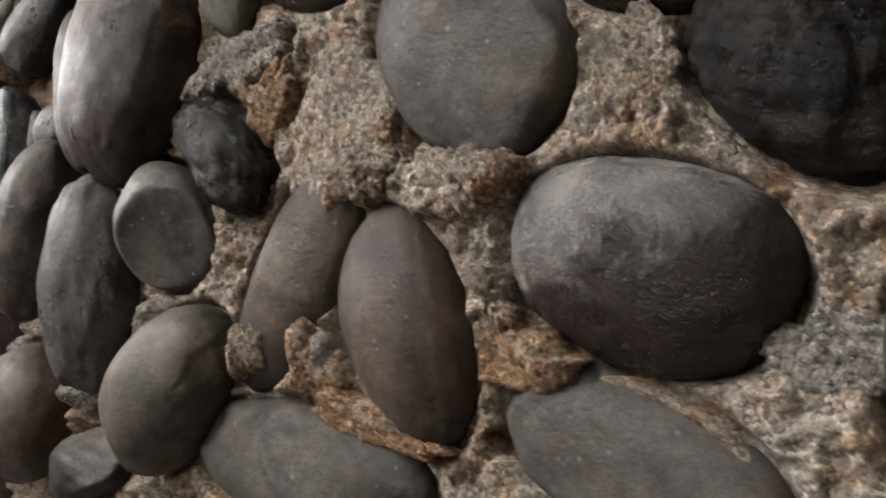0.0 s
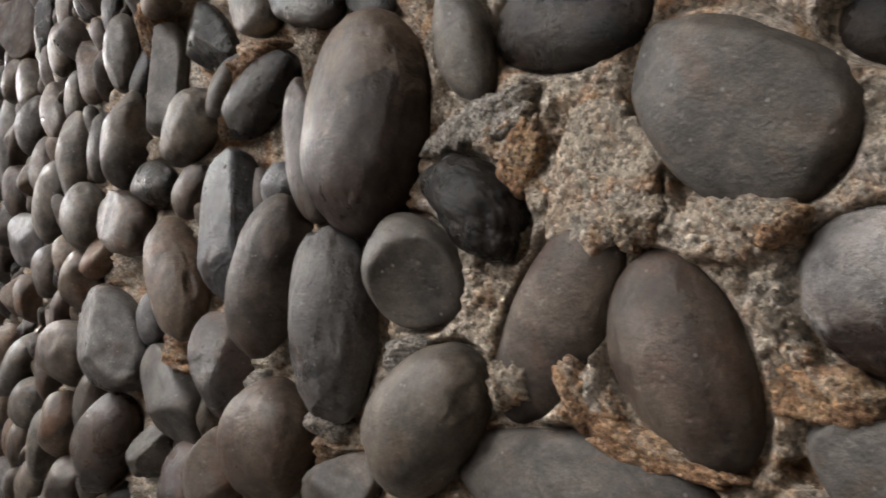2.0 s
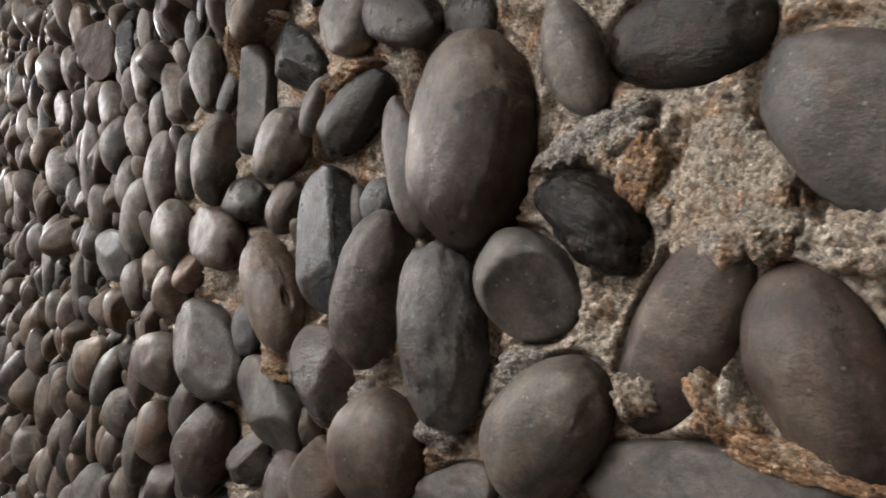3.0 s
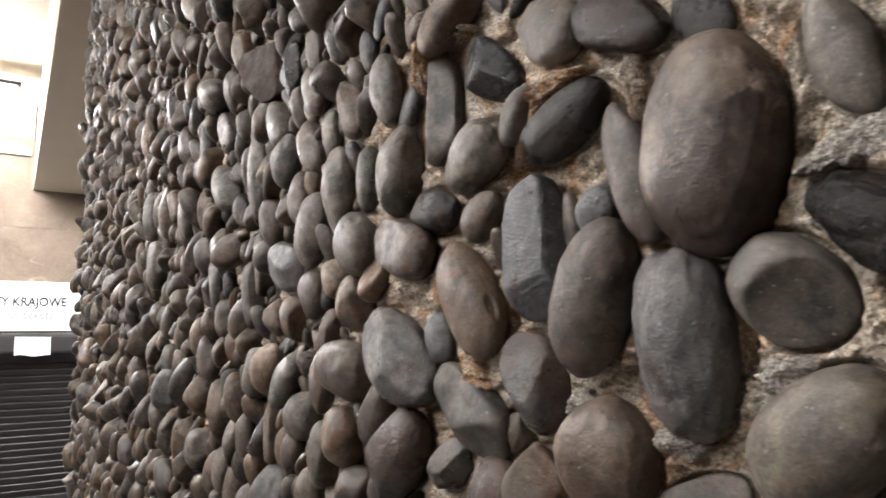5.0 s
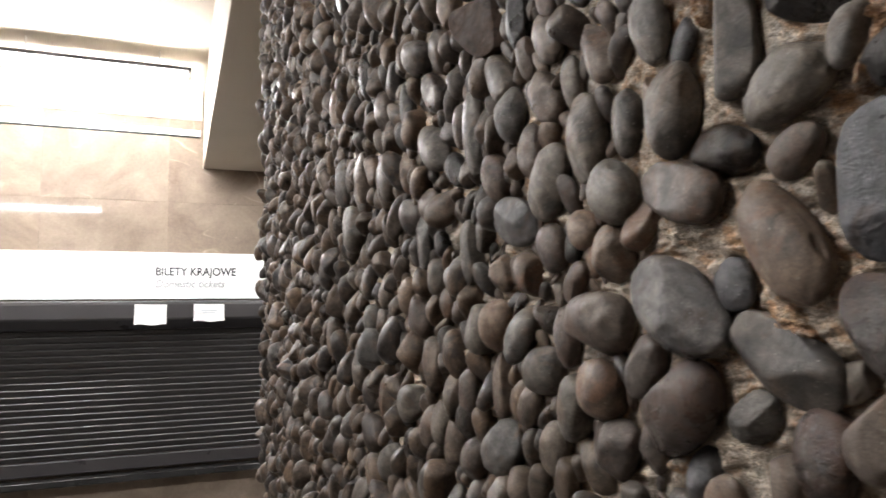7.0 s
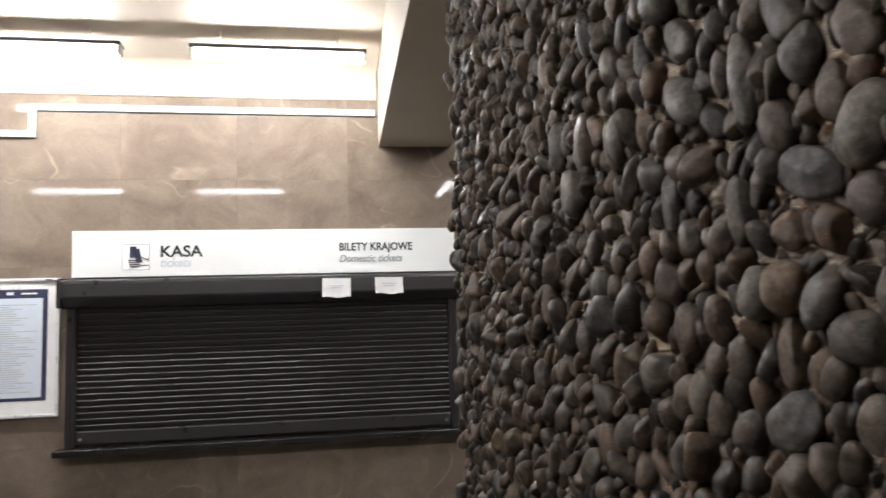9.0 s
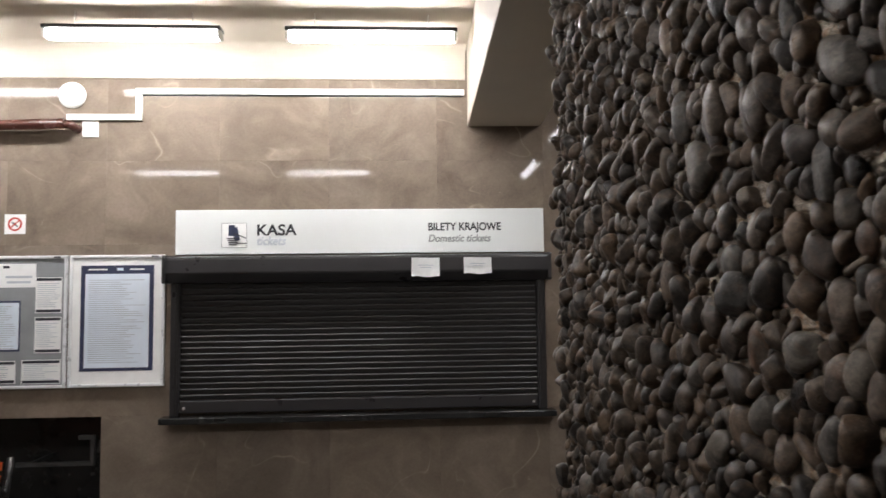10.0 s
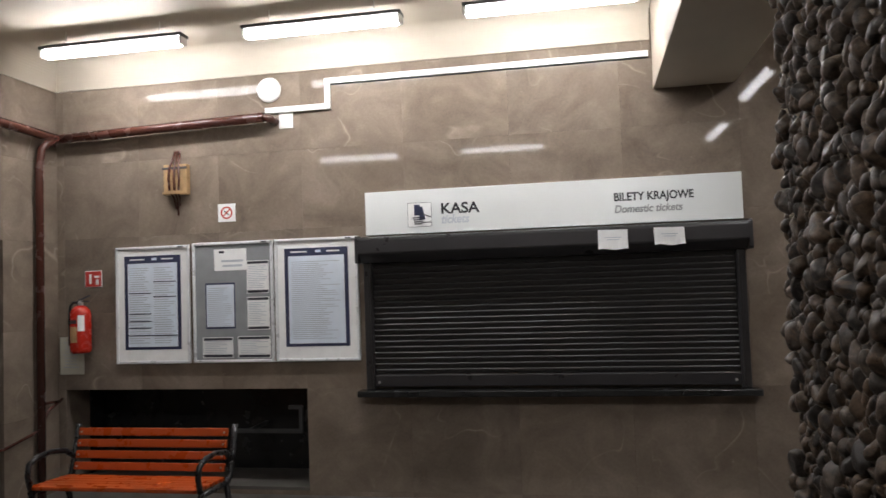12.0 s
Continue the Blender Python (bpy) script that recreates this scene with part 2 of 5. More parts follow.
POSTER = plain("pale_blue_poster", (0.74, 0.81, 0.9), 0.45, big=4, vary=0.06)
NAVY = plain("navy_print", (0.03, 0.036, 0.085), 0.5, vary=0.15)
INK = plain("ink_black", (0.03, 0.03, 0.04), 0.6, vary=0.15)
LETTER = plain("dark_grey_letters", (0.014, 0.014, 0.018), 0.65, vary=0.1)
PALE = plain("pale_grey_letters", (0.3, 0.31, 0.31), 0.4, vary=0.08)
ALU = plain("white_aluminium", (0.8, 0.81, 0.82), 0.32, metal=0.2, vary=0.06, relief=0.04)
FELT = plain("grey_pinboard", (0.27, 0.28, 0.29), 0.85, grain=500, vary=0.1, relief=0.3)
WOOD = plain("orange_varnished_wood", (0.42, 0.066, 0.011), 0.3, big=3, vary=0.05, grain=60, relief=0.02)
RAW = plain("raw_timber", (0.45, 0.29, 0.14), 0.6, big=14, vary=0.25, grain=90, relief=0.3)
RED = plain("red_lacquer", (0.5, 0.03, 0.018), 0.25, big=12, vary=0.12, relief=0.05)
REDSIGN = plain("red_sign_print", (0.5, 0.04, 0.03), 0.5, vary=0.08)
PIPE = plain("brown_pipe_paint", (0.075, 0.026, 0.019), 0.24, big=3, vary=0.07, relief=0.04)
PLASTIC = plain("white_plastic", (0.78, 0.77, 0.73), 0.4, big=5, vary=0.05, relief=0.05)
DULL = plain("dull_grey_metal", (0.09, 0.09, 0.09), 0.5, metal=0.3, vary=0.2)
STEEL = plain("steel_bolt", (0.55, 0.55, 0.55), 0.3, metal=1.0, vary=0.1)


def lamp_material(name, strength):
    m, nt, b = nodes_of(name)
    b.inputs["Base Color"].default_value = (0.9, 0.9, 0.86, 1)
    b.inputs["Emission Color"].default_value = LAMP_COLOUR
    b.inputs["Emission Strength"].default_value = strength
    return m


GLOW, TWIN_GLOW = lamp_material("lamp_diffuser", LAMP), lamp_material("twin_lamp_diffuser", TWIN_LAMP)

# ---- mesh helpers ----
def mesh_of(name, bm, material, smooth=False):
    me = bpy.data.meshes.new(name)
    bm.to_mesh(me)
    bm.free()
    me.materials.append(material)
    if smooth:
        me.polygons.foreach_set("use_smooth", [True] * len(me.polygons))
    return me


def thing(name, at, label, category, group="", kind=""):
    ob = new(name)
    ob.location = at
    ob.empty_display_size = 0.1
    return tagged(ob, label, category, group, kind)


def part(name, bm, material, parent, label="", smooth=False, at=(0, 0, 0)):
    ob = new(name, mesh_of(name, bm, material, smooth))
    ob.parent = parent
    ob.location = at
    return tagged(ob, label)


def under(ob, parent):
    """Moves a part one level down, under another part of the same thing, where it stands."""
    ob.parent = parent
    ob.matrix_parent_inverse = parent.matrix_basis.inverted()
    return ob


def block(sx, sy, sz, at=(0, 0, 0), bevel=0.0, segments=2, bm=None, turn=None):
    """A box of that size with its middle at at, its edges rounded by bevel."""
    own = bmesh.new()
    bmesh.ops.create_cube(own, size=1.0)
    bmesh.ops.scale(own, vec=(sx, sy, sz), verts=own.verts)
    if bevel:
        bmesh.ops.bevel(own, geom=own.edges[:], offset=bevel, segments=segments, affect="EDGES", profile=0.5)
    if turn:
        bmesh.ops.transform(own, matrix=turn, verts=own.verts)
    bmesh.ops.translate(own, vec=at, verts=own.verts)
    if bm is None:
        return own
    tmp = bpy.data.meshes.new("tmp")
    own.to_mesh(tmp)
    own.free()
    bm.from_mesh(tmp)
    bpy.data.meshes.remove(tmp)
    return bm


def tube(points, radius, sides=12, bm=None):
    """A round bar along the points, with closed ends."""
    bm = bm or bmesh.new()
    pts = [Vector(p) for p in points]
    rings = []
    side = None
    for i, p in enumerate(pts):
        d = (pts[min(i + 1, len(pts) - 1)] - pts[max(i - 1, 0)]).normalized()
        if side is None:
            side = d.orthogonal().normalized()
        side = (side - d * side.dot(d)).normalized()
        up = d.cross(side)
        rings.append([bm.verts.new(p + radius * (math.cos(2 * math.pi * k / sides) * side + math.sin(2 * math.pi * k / sides) * up)) for k in range(sides)])
    for a, b in zip(rings, rings[1:]):
        for k in range(sides):
            bm.faces.new((a[k], a[(k + 1) % sides], b[(k + 1) % sides], b[k]))
    bm.faces.new(rings[0][::-1])
    bm.faces.new(rings[-1])
    bmesh.ops.recalc_face_normals(bm, faces=bm.faces)
    return bm


def lathe(profile, sides=24, bm=None):
    """A turned body about the z axis from (radius, height) pairs."""
    bm = bm or bmesh.new()
    rings = [[bm.verts.new((r * math.cos(2 * math.pi * k / sides), r * math.sin(2 * math.pi * k / sides), z)) for k in range(sides)] for r, z in profile]
    for a, b in zip(rings, rings[1:]):
        for k in range(sides):
            bm.faces.new((a[k], a[(k + 1) % sides], b[(k + 1) % sides], b[k]))
    bm.faces.new(rings[0][::-1])
    bm.faces.new(rings[-1])
    bmesh.ops.recalc_face_normals(bm, faces=bm.faces)
    return bm


def structure(name, bm, material, label, category):
    return tagged(new(name, mesh_of(name, bm, material)), label, category, kind="structure")


# ---- the hall ----
WEST, SOUTH, TOP = -6.175, -5.26, 3.93
CLAD = 3.66          # the marble ends here, plaster above
NICHE_L, NICHE_R, NICHE_B, NICHE_T = -5.186, -2.858, 0.04, 0.905
structure("floor", block(10.4, 9.6, 0.2, (-1.4, -0.9, -0.1)), FLOOR, "dark worn stone floor of the station hall", "floor")
structure("ceiling", block(10.4, 9.6, 0.2, (-1.4, -0.9, TOP + 0.1)), CREAM, "cream painted plaster ceiling with fluorescent lamps", "ceiling")

bm = block(0.3, NICHE_L - (SOUTH - 0.3), TOP, (WEST - 0.17, (NICHE_L + SOUTH - 0.3) / 2, TOP / 2))
block(0.3, 3.6 - NICHE_R, TOP, (WEST - 0.17, (3.6 + NICHE_R) / 2, TOP / 2), bm=bm)
block(0.3, NICHE_R - NICHE_L, TOP - NICHE_T, (WEST - 0.17, (NICHE_L + NICHE_R) / 2, (TOP + NICHE_T) / 2), bm=bm)
block(0.3, NICHE_R - NICHE_L, NICHE_B, (WEST - 0.17, (NICHE_L + NICHE_R) / 2, NICHE_B / 2), bm=bm)
wall_west = structure("wall_west", bm, MARBLE, "polished brown marble wall with the ticket window", "wall")
for name, own in (("niche_back", block(0.06, 2.6, 1.2, (WEST - 0.62, -4.02, 0.5))), ("niche_side_1", block(0.62, 0.06, 1.2, (WEST - 0.33, NICHE_L - 0.04, 0.5))),
                  ("niche_side_2", block(0.62, 0.06, 1.2, (WEST - 0.33, NICHE_R + 0.04, 0.5))), ("niche_top", block(0.5, 2.6, 0.05, (WEST - 0.37, -4.02, NICHE_T + 0.035)))):
    structure(name, own, GRANITE, "black polished granite lining of the low wall recess", "recess")
structure("niche_ledge", block(0.6, NICHE_R - NICHE_L - 0.01, 0.03, (WEST - 0.3, (NICHE_L + NICHE_R) / 2, NICHE_B + 0.012), 0.003), FLOOR, "worn grey stone ledge at the foot of the recess", "ledge")

DOOR_X, DOOR_T = -5.53, 2.254
bm = block(0.3 + (DOOR_X - WEST), 0.3, TOP, ((WEST - 0.3 + DOOR_X) / 2, SOUTH - 0.17, TOP / 2))
block(1.0, 0.3, TOP - DOOR_T, (DOOR_X + 0.5, SOUTH - 0.17, (TOP + DOOR_T) / 2), bm=bm)
block(8.0, 0.3, TOP, (DOOR_X + 5.0, SOUTH - 0.17, TOP / 2), bm=bm)
wall_south = structure("wall_south", bm, MARBLE, "polished brown marble side wall with a dark doorway", "wall")
# the east wall is never seen: added, and kept dark so less light bounces back
structure("wall_east", block(0.2, 9.6, TOP, (3.7, -0.9, TOP / 2)), MARBLE, "polished brown marble end wall of the hall", "wall")
structure("wall_north", block(10.4, 0.2, TOP, (-1.4, 3.6, TOP / 2)), MARBLE, "polished brown marble wall beyond the pebble wall", "wall")
door = thing("door_1", (DOOR_X + 0.5, SOUTH - 0.2, 0), "dark brown door standing in the side wall", "door", kind="structure")
part("door_leaf", block(0.9, 0.05, 2.17, (0, 0, 1.09), 0.004), SLAT, door)
part("door_frame", block(0.05, 0.16, DOOR_T, (-0.475, 0.04, DOOR_T / 2), 0.004), BLACK, door)
part("door_frame", block(0.9, 0.16, 0.05, (0, 0.04, DOOR_T - 0.03), 0.004), BLACK, door)
part("door_handle", tube([(0.3, 0.02, 1.05), (0.3, 0.07, 1.05), (0.19, 0.07, 1.05)], 0.01), STEEL, door)

beam = structure("beam", block(9.6, 0.615, 0.675, (4.8, 0.3075, 0.3375), 0.006), CREAM, "cream painted concrete beam between wall and ceiling", "beam")
beam.matrix_basis = pose(WEST, 0.113, 3.26, 0, 0, -1.6)



def cove(name, along, at, turn):
    """A plaster band above the marble that curves over into the ceiling."""
    bm = bmesh.new()
    r = 0.16
    prof = [(-0.02, CLAD), (0.012, CLAD), (0.012, TOP - r)] + [(0.012 + r - r * math.cos(a), TOP - r + r * math.sin(a) - 0.002) for a in [math.pi / 2 * k / 10 for k in range(1, 11)]] + [(-0.02, TOP - 0.002)]
    ends = [[bm.verts.new((x, y, z)) for x, z in prof] for y in (0.0, along)]
    for i in range(len(prof)):
        j = (i + 1) % len(prof)
        bm.faces.new((ends[0][i], ends[0][j], ends[1][j], ends[1][i]))
    bm.faces.new(ends[0][::-1])
    bm.faces.new(ends[1])
    bmesh.ops.recalc_face_normals(bm, faces=bm.faces)
    ob = structure(name, bm, CREAM, "cream plaster band between marble and ceiling", "plaster band")
    ob.matrix_basis = turn @ pose(0, 0, 0)
    ob.location = at


cove("trim_west", 5.36, (WEST, SOUTH, 0), pose(0, 0, 0))
cove("trim_south", 9.19, (3.0, SOUTH, 0), pose(0, 0, 0, 0, 0, 90))
PANELS = {}


def marble_panel(parent, w, h, matrix):
    key = (round(w, 3), round(h, 3))
    if key not in PANELS:
        PANELS[key] = mesh_of("marble_panel", block(w - 0.0007, 0.02, h - 0.0007, (0, 0, 0), 0.0004, 1), MARBLE)
    ob = new("marble_panel", PANELS[key])
    ob.parent = parent
    ob.matrix_basis = matrix


Z_LINES = [0.0, NICHE_B, NICHE_T, 1.6, 2.28, 2.97, CLAD]
Y_LINES = [SOUTH, NICHE_L, -4.42, -3.64, NICHE_R, -1.95, -1.05, -0.15, 0.75, 1.65, 2.55, 3.5]
for z0, z1 in zip(Z_LINES, Z_LINES[1:]):
    for y0, y1 in zip(Y_LINES, Y_LINES[1:]):
        if NICHE_L <= y0 < NICHE_R and z0 == NICHE_B:
            continue
        marble_panel(wall_west, y1 - y0, z1 - z0, pose(WEST - 0.01, (y0 + y1) / 2, (z0 + z1) / 2, 0, 0, 90))
X_LINES = [WEST, DOOR_X, DOOR_X + 1.0, -3.75, -2.95, -2.15, -1.35, -0.55]
for z0, z1 in zip([0.0, 0.72, 1.48, DOOR_T, 2.97], [0.72, 1.48, DOOR_T, 2.97, CLAD]):
    for x0, x1 in zip(X_LINES, X_LINES[1:]):
        if x0 == DOOR_X and z1 <= DOOR_T:
            continue
        marble_panel(wall_south, x1 - x0, z1 - z0, pose((x0 + x1) / 2, SOUTH - 0.01, (z0 + z1) / 2))


# ---- ceiling lamps ----
def ceiling_light(at, glow=GLOW):
    lamp = thing("ceiling_light", at, "long fluorescent ceiling lamp with a glowing white diffuser, switched on", "ceiling lamp", "ceiling lamps")
    tray = part("housing", block(0.125, 1.27, 0.03, (0, 0, 0.033), 0.008), BLACK, lamp, "dark lamp tray")
    for y in (-0.42, 0.42):
        part("hanger", tube([(0, y, 0.046), (0, y, 0.165)], 0.004, 8), PLASTIC, lamp)
    part("diffuser", block(0.095, 1.22, 0.06, (0, 0, -0.015), 0.026, 4), glow, lamp, "glowing translucent diffuser", True)
    for y in (-0.62, 0.62):
        under(part("end_cap", block(0.1, 0.03, 0.066, (0, y, -0.013), 0.012, 2), PLASTIC, lamp), tray)
    return lamp


HANG = 3.765          # the lamps hang a hand's width below the ceiling
first = ceiling_light((-5.45, -4.16, HANG))
for y in (-2.39, -0.66):
    copy_thing(first, pose(-5.45, y, HANG))
for x, y in ((-4.1, 1.42), (-1.6, 1.5)):          # beyond the beam they run across
    copy_thing(first, pose(x, y, HANG, 0, 0, 90))
second = ceiling_light((-1.3, -3.8, HANG), TWIN_GLOW)
copy_thing(second, pose(-1.3, -1.55, HANG))

# ---- the ticket window ----
def lettering(name, words, size, at, material, parent, shear=0.0, width=None):
    """Raised letters on a face that looks along +x; at is the lower left corner."""
    cu = bpy.data.curves.new(name, "FONT")
    cu.body, cu.size, cu.shear, cu.extrude, cu.offset = words, size, shear, 0.0008, size * 0.022
    tmp = new("tmp", cu)
    bpy.context.view_layer.update()
    me = bpy.data.meshes.new_from_object(tmp.evaluated_get(bpy.context.evaluated_depsgraph_get()))
    bpy.data.objects.remove(tmp)
    xs = [v.co.x for v in me.vertices]
    k = width / (max(xs) - min(xs)) if width else 1.0
    me.transform(Matrix.Diagonal((k, 1, 1, 1)))
    me.materials.clear()
    me.materials.append(material)
    ob = new(name, me)
    ob.parent = parent
    ob.matrix_basis = pose(*at, 90, 0, 90)
    return ob


sign = thing("ticket_sign", (WEST, -0.775, 2.19), "long glossy white ticket office sign above the shutter", "sign")
part("panel", block(0.04, 3.02, 0.365, (0.022, 0, 0.1825), 0.003), SIGN, sign)
F = 0.0435
lettering("lettering", "KASA", 0.125, (F, -0.862, 0.155), LETTER, sign, width=0.32)
lettering("lettering", "tickets", 0.1, (F, -0.862, 0.075), PRINT, sign, 0.25, width=0.235)
lettering("lettering", "BILETY KRAJOWE", 0.09, (F, 0.54, 0.185), LETTER, sign, width=0.605)
lettering("lettering", "Domestic tickets", 0.085, (F, 0.54, 0.09), PALE, sign, 0.22, width=0.52)
icon = block(0.0016, 0.2, 0.2, (F, -1.04, 0.155))
icon_plate = part("pictogram", icon, PAPER, sign, "pictogram of a hand with tickets")
bm = block(0.0016, 0.05, 0.09, (F + 0.0017, -1.06, 0.195))
block(0.0016, 0.045, 0.11, (F + 0.0017, -1.025, 0.165), bm=bm, turn=pose(0, 0, 0, 12, 0, 0))
under(part("pictogram_ticket", bm, NAVY, sign), icon_plate)
bm = bmesh.new()
for k in range(4):
    block(0.0016, 0.1 - 0.012 * k, 0.009, (F + 0.0036, -1.05, 0.13 - 0.017 * k), 0.0007, 1, bm=bm)
block(0.0016, 0.1, 0.008, (F + 0.0036, -0.99, 0.15), bm=bm, turn=pose(0, 0, 0, -22, 0, 0))
block(0.0016, 0.08, 0.007, (F + 0.0036, -0.985, 0.09), bm=bm)
for s in (-1, 1):
    block(0.0014, 0.003, 0.2, (F + 0.0012, -1.04 + s * 0.1, 0.155), bm=bm)
    block(0.0014, 0.2, 0.003, (F + 0.0012, -1.04, 0.155 + s * 0.1), bm=bm)
under(part("pictogram_hand", bm, INK, sign), icon_plate)

shutter = thing("roller_shutter", (WEST, -0.79, 0.9), "closed dark brown roller shutter over the ticket window", "shutter")
own = bmesh.new()
prof = [(0.0, 1.055), (0.08, 1.058), (0.168, 1.125), (0.175, 1.14), (0.175, 1.24), (0.17, 1.26), (0.155, 1.27), (0.13, 1.273), (0.0, 1.273)]
ends = [[own.verts.new((x + 0.002, y, z)) for x, z in prof] for y in (-1.53, 1.53)]
for i in range(len(prof)):
    j = (i + 1) % len(prof)
    own.faces.new((ends[0][i], ends[0][j], ends[1][j], ends[1][i]))
own.faces.new(ends[0][::-1])
own.faces.new(ends[1])
bmesh.ops.recalc_face_normals(own, faces=own.faces)
part("shutter_box", own, BLACK, shutter, "black lacquered shutter box")
for s in (-1, 1):
    part("box_end", block(0.19, 0.014, 0.225, (0.097, s * 1.539, 1.167), 0.02, 2), BLACK, shutter)
    part("guide_rail", block(0.06, 0.07, 1.06, (0.032, s * 1.485, 0.53), 0.006), BLACK, shutter)
    part("rail_groove", block(0.012, 0.02, 1.04, (0.064, s * 1.472, 0.53), 0.003), SLAT, shutter)
bm = bmesh.new()
N = 20
SLAT_H = 0.047
rows = []
prof = [(0.0, 0.0), (0.006, 0.001), (0.008, 0.004), (0.0155, 0.031), (0.0153, 0.033), (0.0115, 0.039), (0.0, 0.041)]
for y in (-1.455, 1.455):
    rows.append([bm.verts.new((0.014 + dx, y, dz)) for dx, dz in prof])
for a, b, c, d in zip(rows[0], rows[0][1:], rows[1][1:], rows[1]):
    bm.faces.new((a, b, c, d))
bm.faces.new([bm.verts.new((0.004, y, z)) for y, z in ((-1.455, 0.0), (-1.455, SLAT_H), (1.455, SLAT_H), (1.455, 0.0))])
bmesh.ops.recalc_face_normals(bm, faces=bm.faces)
slat_mesh = mesh_of("slat", bm, SLAT)
# strip along each ledge, coloured lighter as if catching the lamps
edge_mesh = mesh_of("slat_edge", block(0.003, 2.9, 0.0085, (0.0282, 0, 0.0362), 0.0008, 1, turn=pose(0, 0, 0, 0, -32, 0)), EDGE_GLINT)
for k in range(N):
    ob = new("slat", slat_mesh)
    ob.parent = shutter
    ob.location = (0, 0, 0.125 + k * SLAT_H)
    lip = new("slat_edge", edge_mesh)
    lip.parent = ob
part("end_bar", block(0.04, 2.9, 0.1, (0.03, 0, 0.07), 0.008), BLACK, shutter)
for s in (-1, 1):
    part("bolt", lathe([(0.012, 0.0), (0.012, 0.004), (0.006, 0.006)], 10), STEEL, shutter).matrix_basis = pose(0.051, s * 1.41, 0.06, 0, 90, 0)
sill = thing("window_sill", (WEST, -0.79, 0.9), "thick black stone sill under the ticket shutter", "sill")
part("slab", block(0.14, 3.16, 0.05, (0.072, 0, -0.027), 0.007), GRANITE, sill)


def note(y0, y1, z0, z1, x, tilt):
    n = thing("paper_note", (x, (y0 + y1) / 2, (z0 + z1) / 2), "white paper note taped to the black shutter box", "note", "notes on the shutter box")
    w, h = y1 - y0, z1 - z0
    bm = bmesh.new()
    cols = 7
    top = [bm.verts.new((0.0 + 0.002 * math.sin(i * 1.3), -w / 2 + w * i / (cols - 1), h / 2)) for i in range(cols)]
    mid = [bm.verts.new((0.03 + 0.002 * math.sin(i * 1.7 + 1), -w / 2 + w * i / (cols - 1), -h * 0.1)) for i in range(cols)]
    low = [bm.verts.new((0.055 + 0.006 * math.sin(i * 1.1 + 2), -w / 2 + w * i / (cols - 1), -h / 2 + 0.006 * math.sin(i * 1.4))) for i in range(cols)]
    for a, b in ((mid, top), (low, mid)):
        for i in range(cols - 1):
            bm.faces.new((a[i], a[i + 1], b[i + 1], b[i]))
    bmesh.ops.solidify(bm, geom=bm.faces[:], thickness=0.0006)
    sheet = part("sheet", bm, PAPER, n)
    bm = bmesh.new()
    for k in range(2):
        block(0.0005, w * (0.55 - 0.15 * k), 0.006, (0.026 + 0.008 * k, 0.0, 0.016 - 0.018 * k), bm=bm, turn=pose(0, 0, 0, 0, -20, 0))
    under(part("print_line", bm, PRINT, n), sheet)
    n.rotation_euler = (radians(tilt), 0, 0)


note(-0.375, -0.15, 1.985, 2.14, WEST + 0.18, -1)
note(0.045, 0.27, 2.005, 2.14, WEST + 0.18, -1)


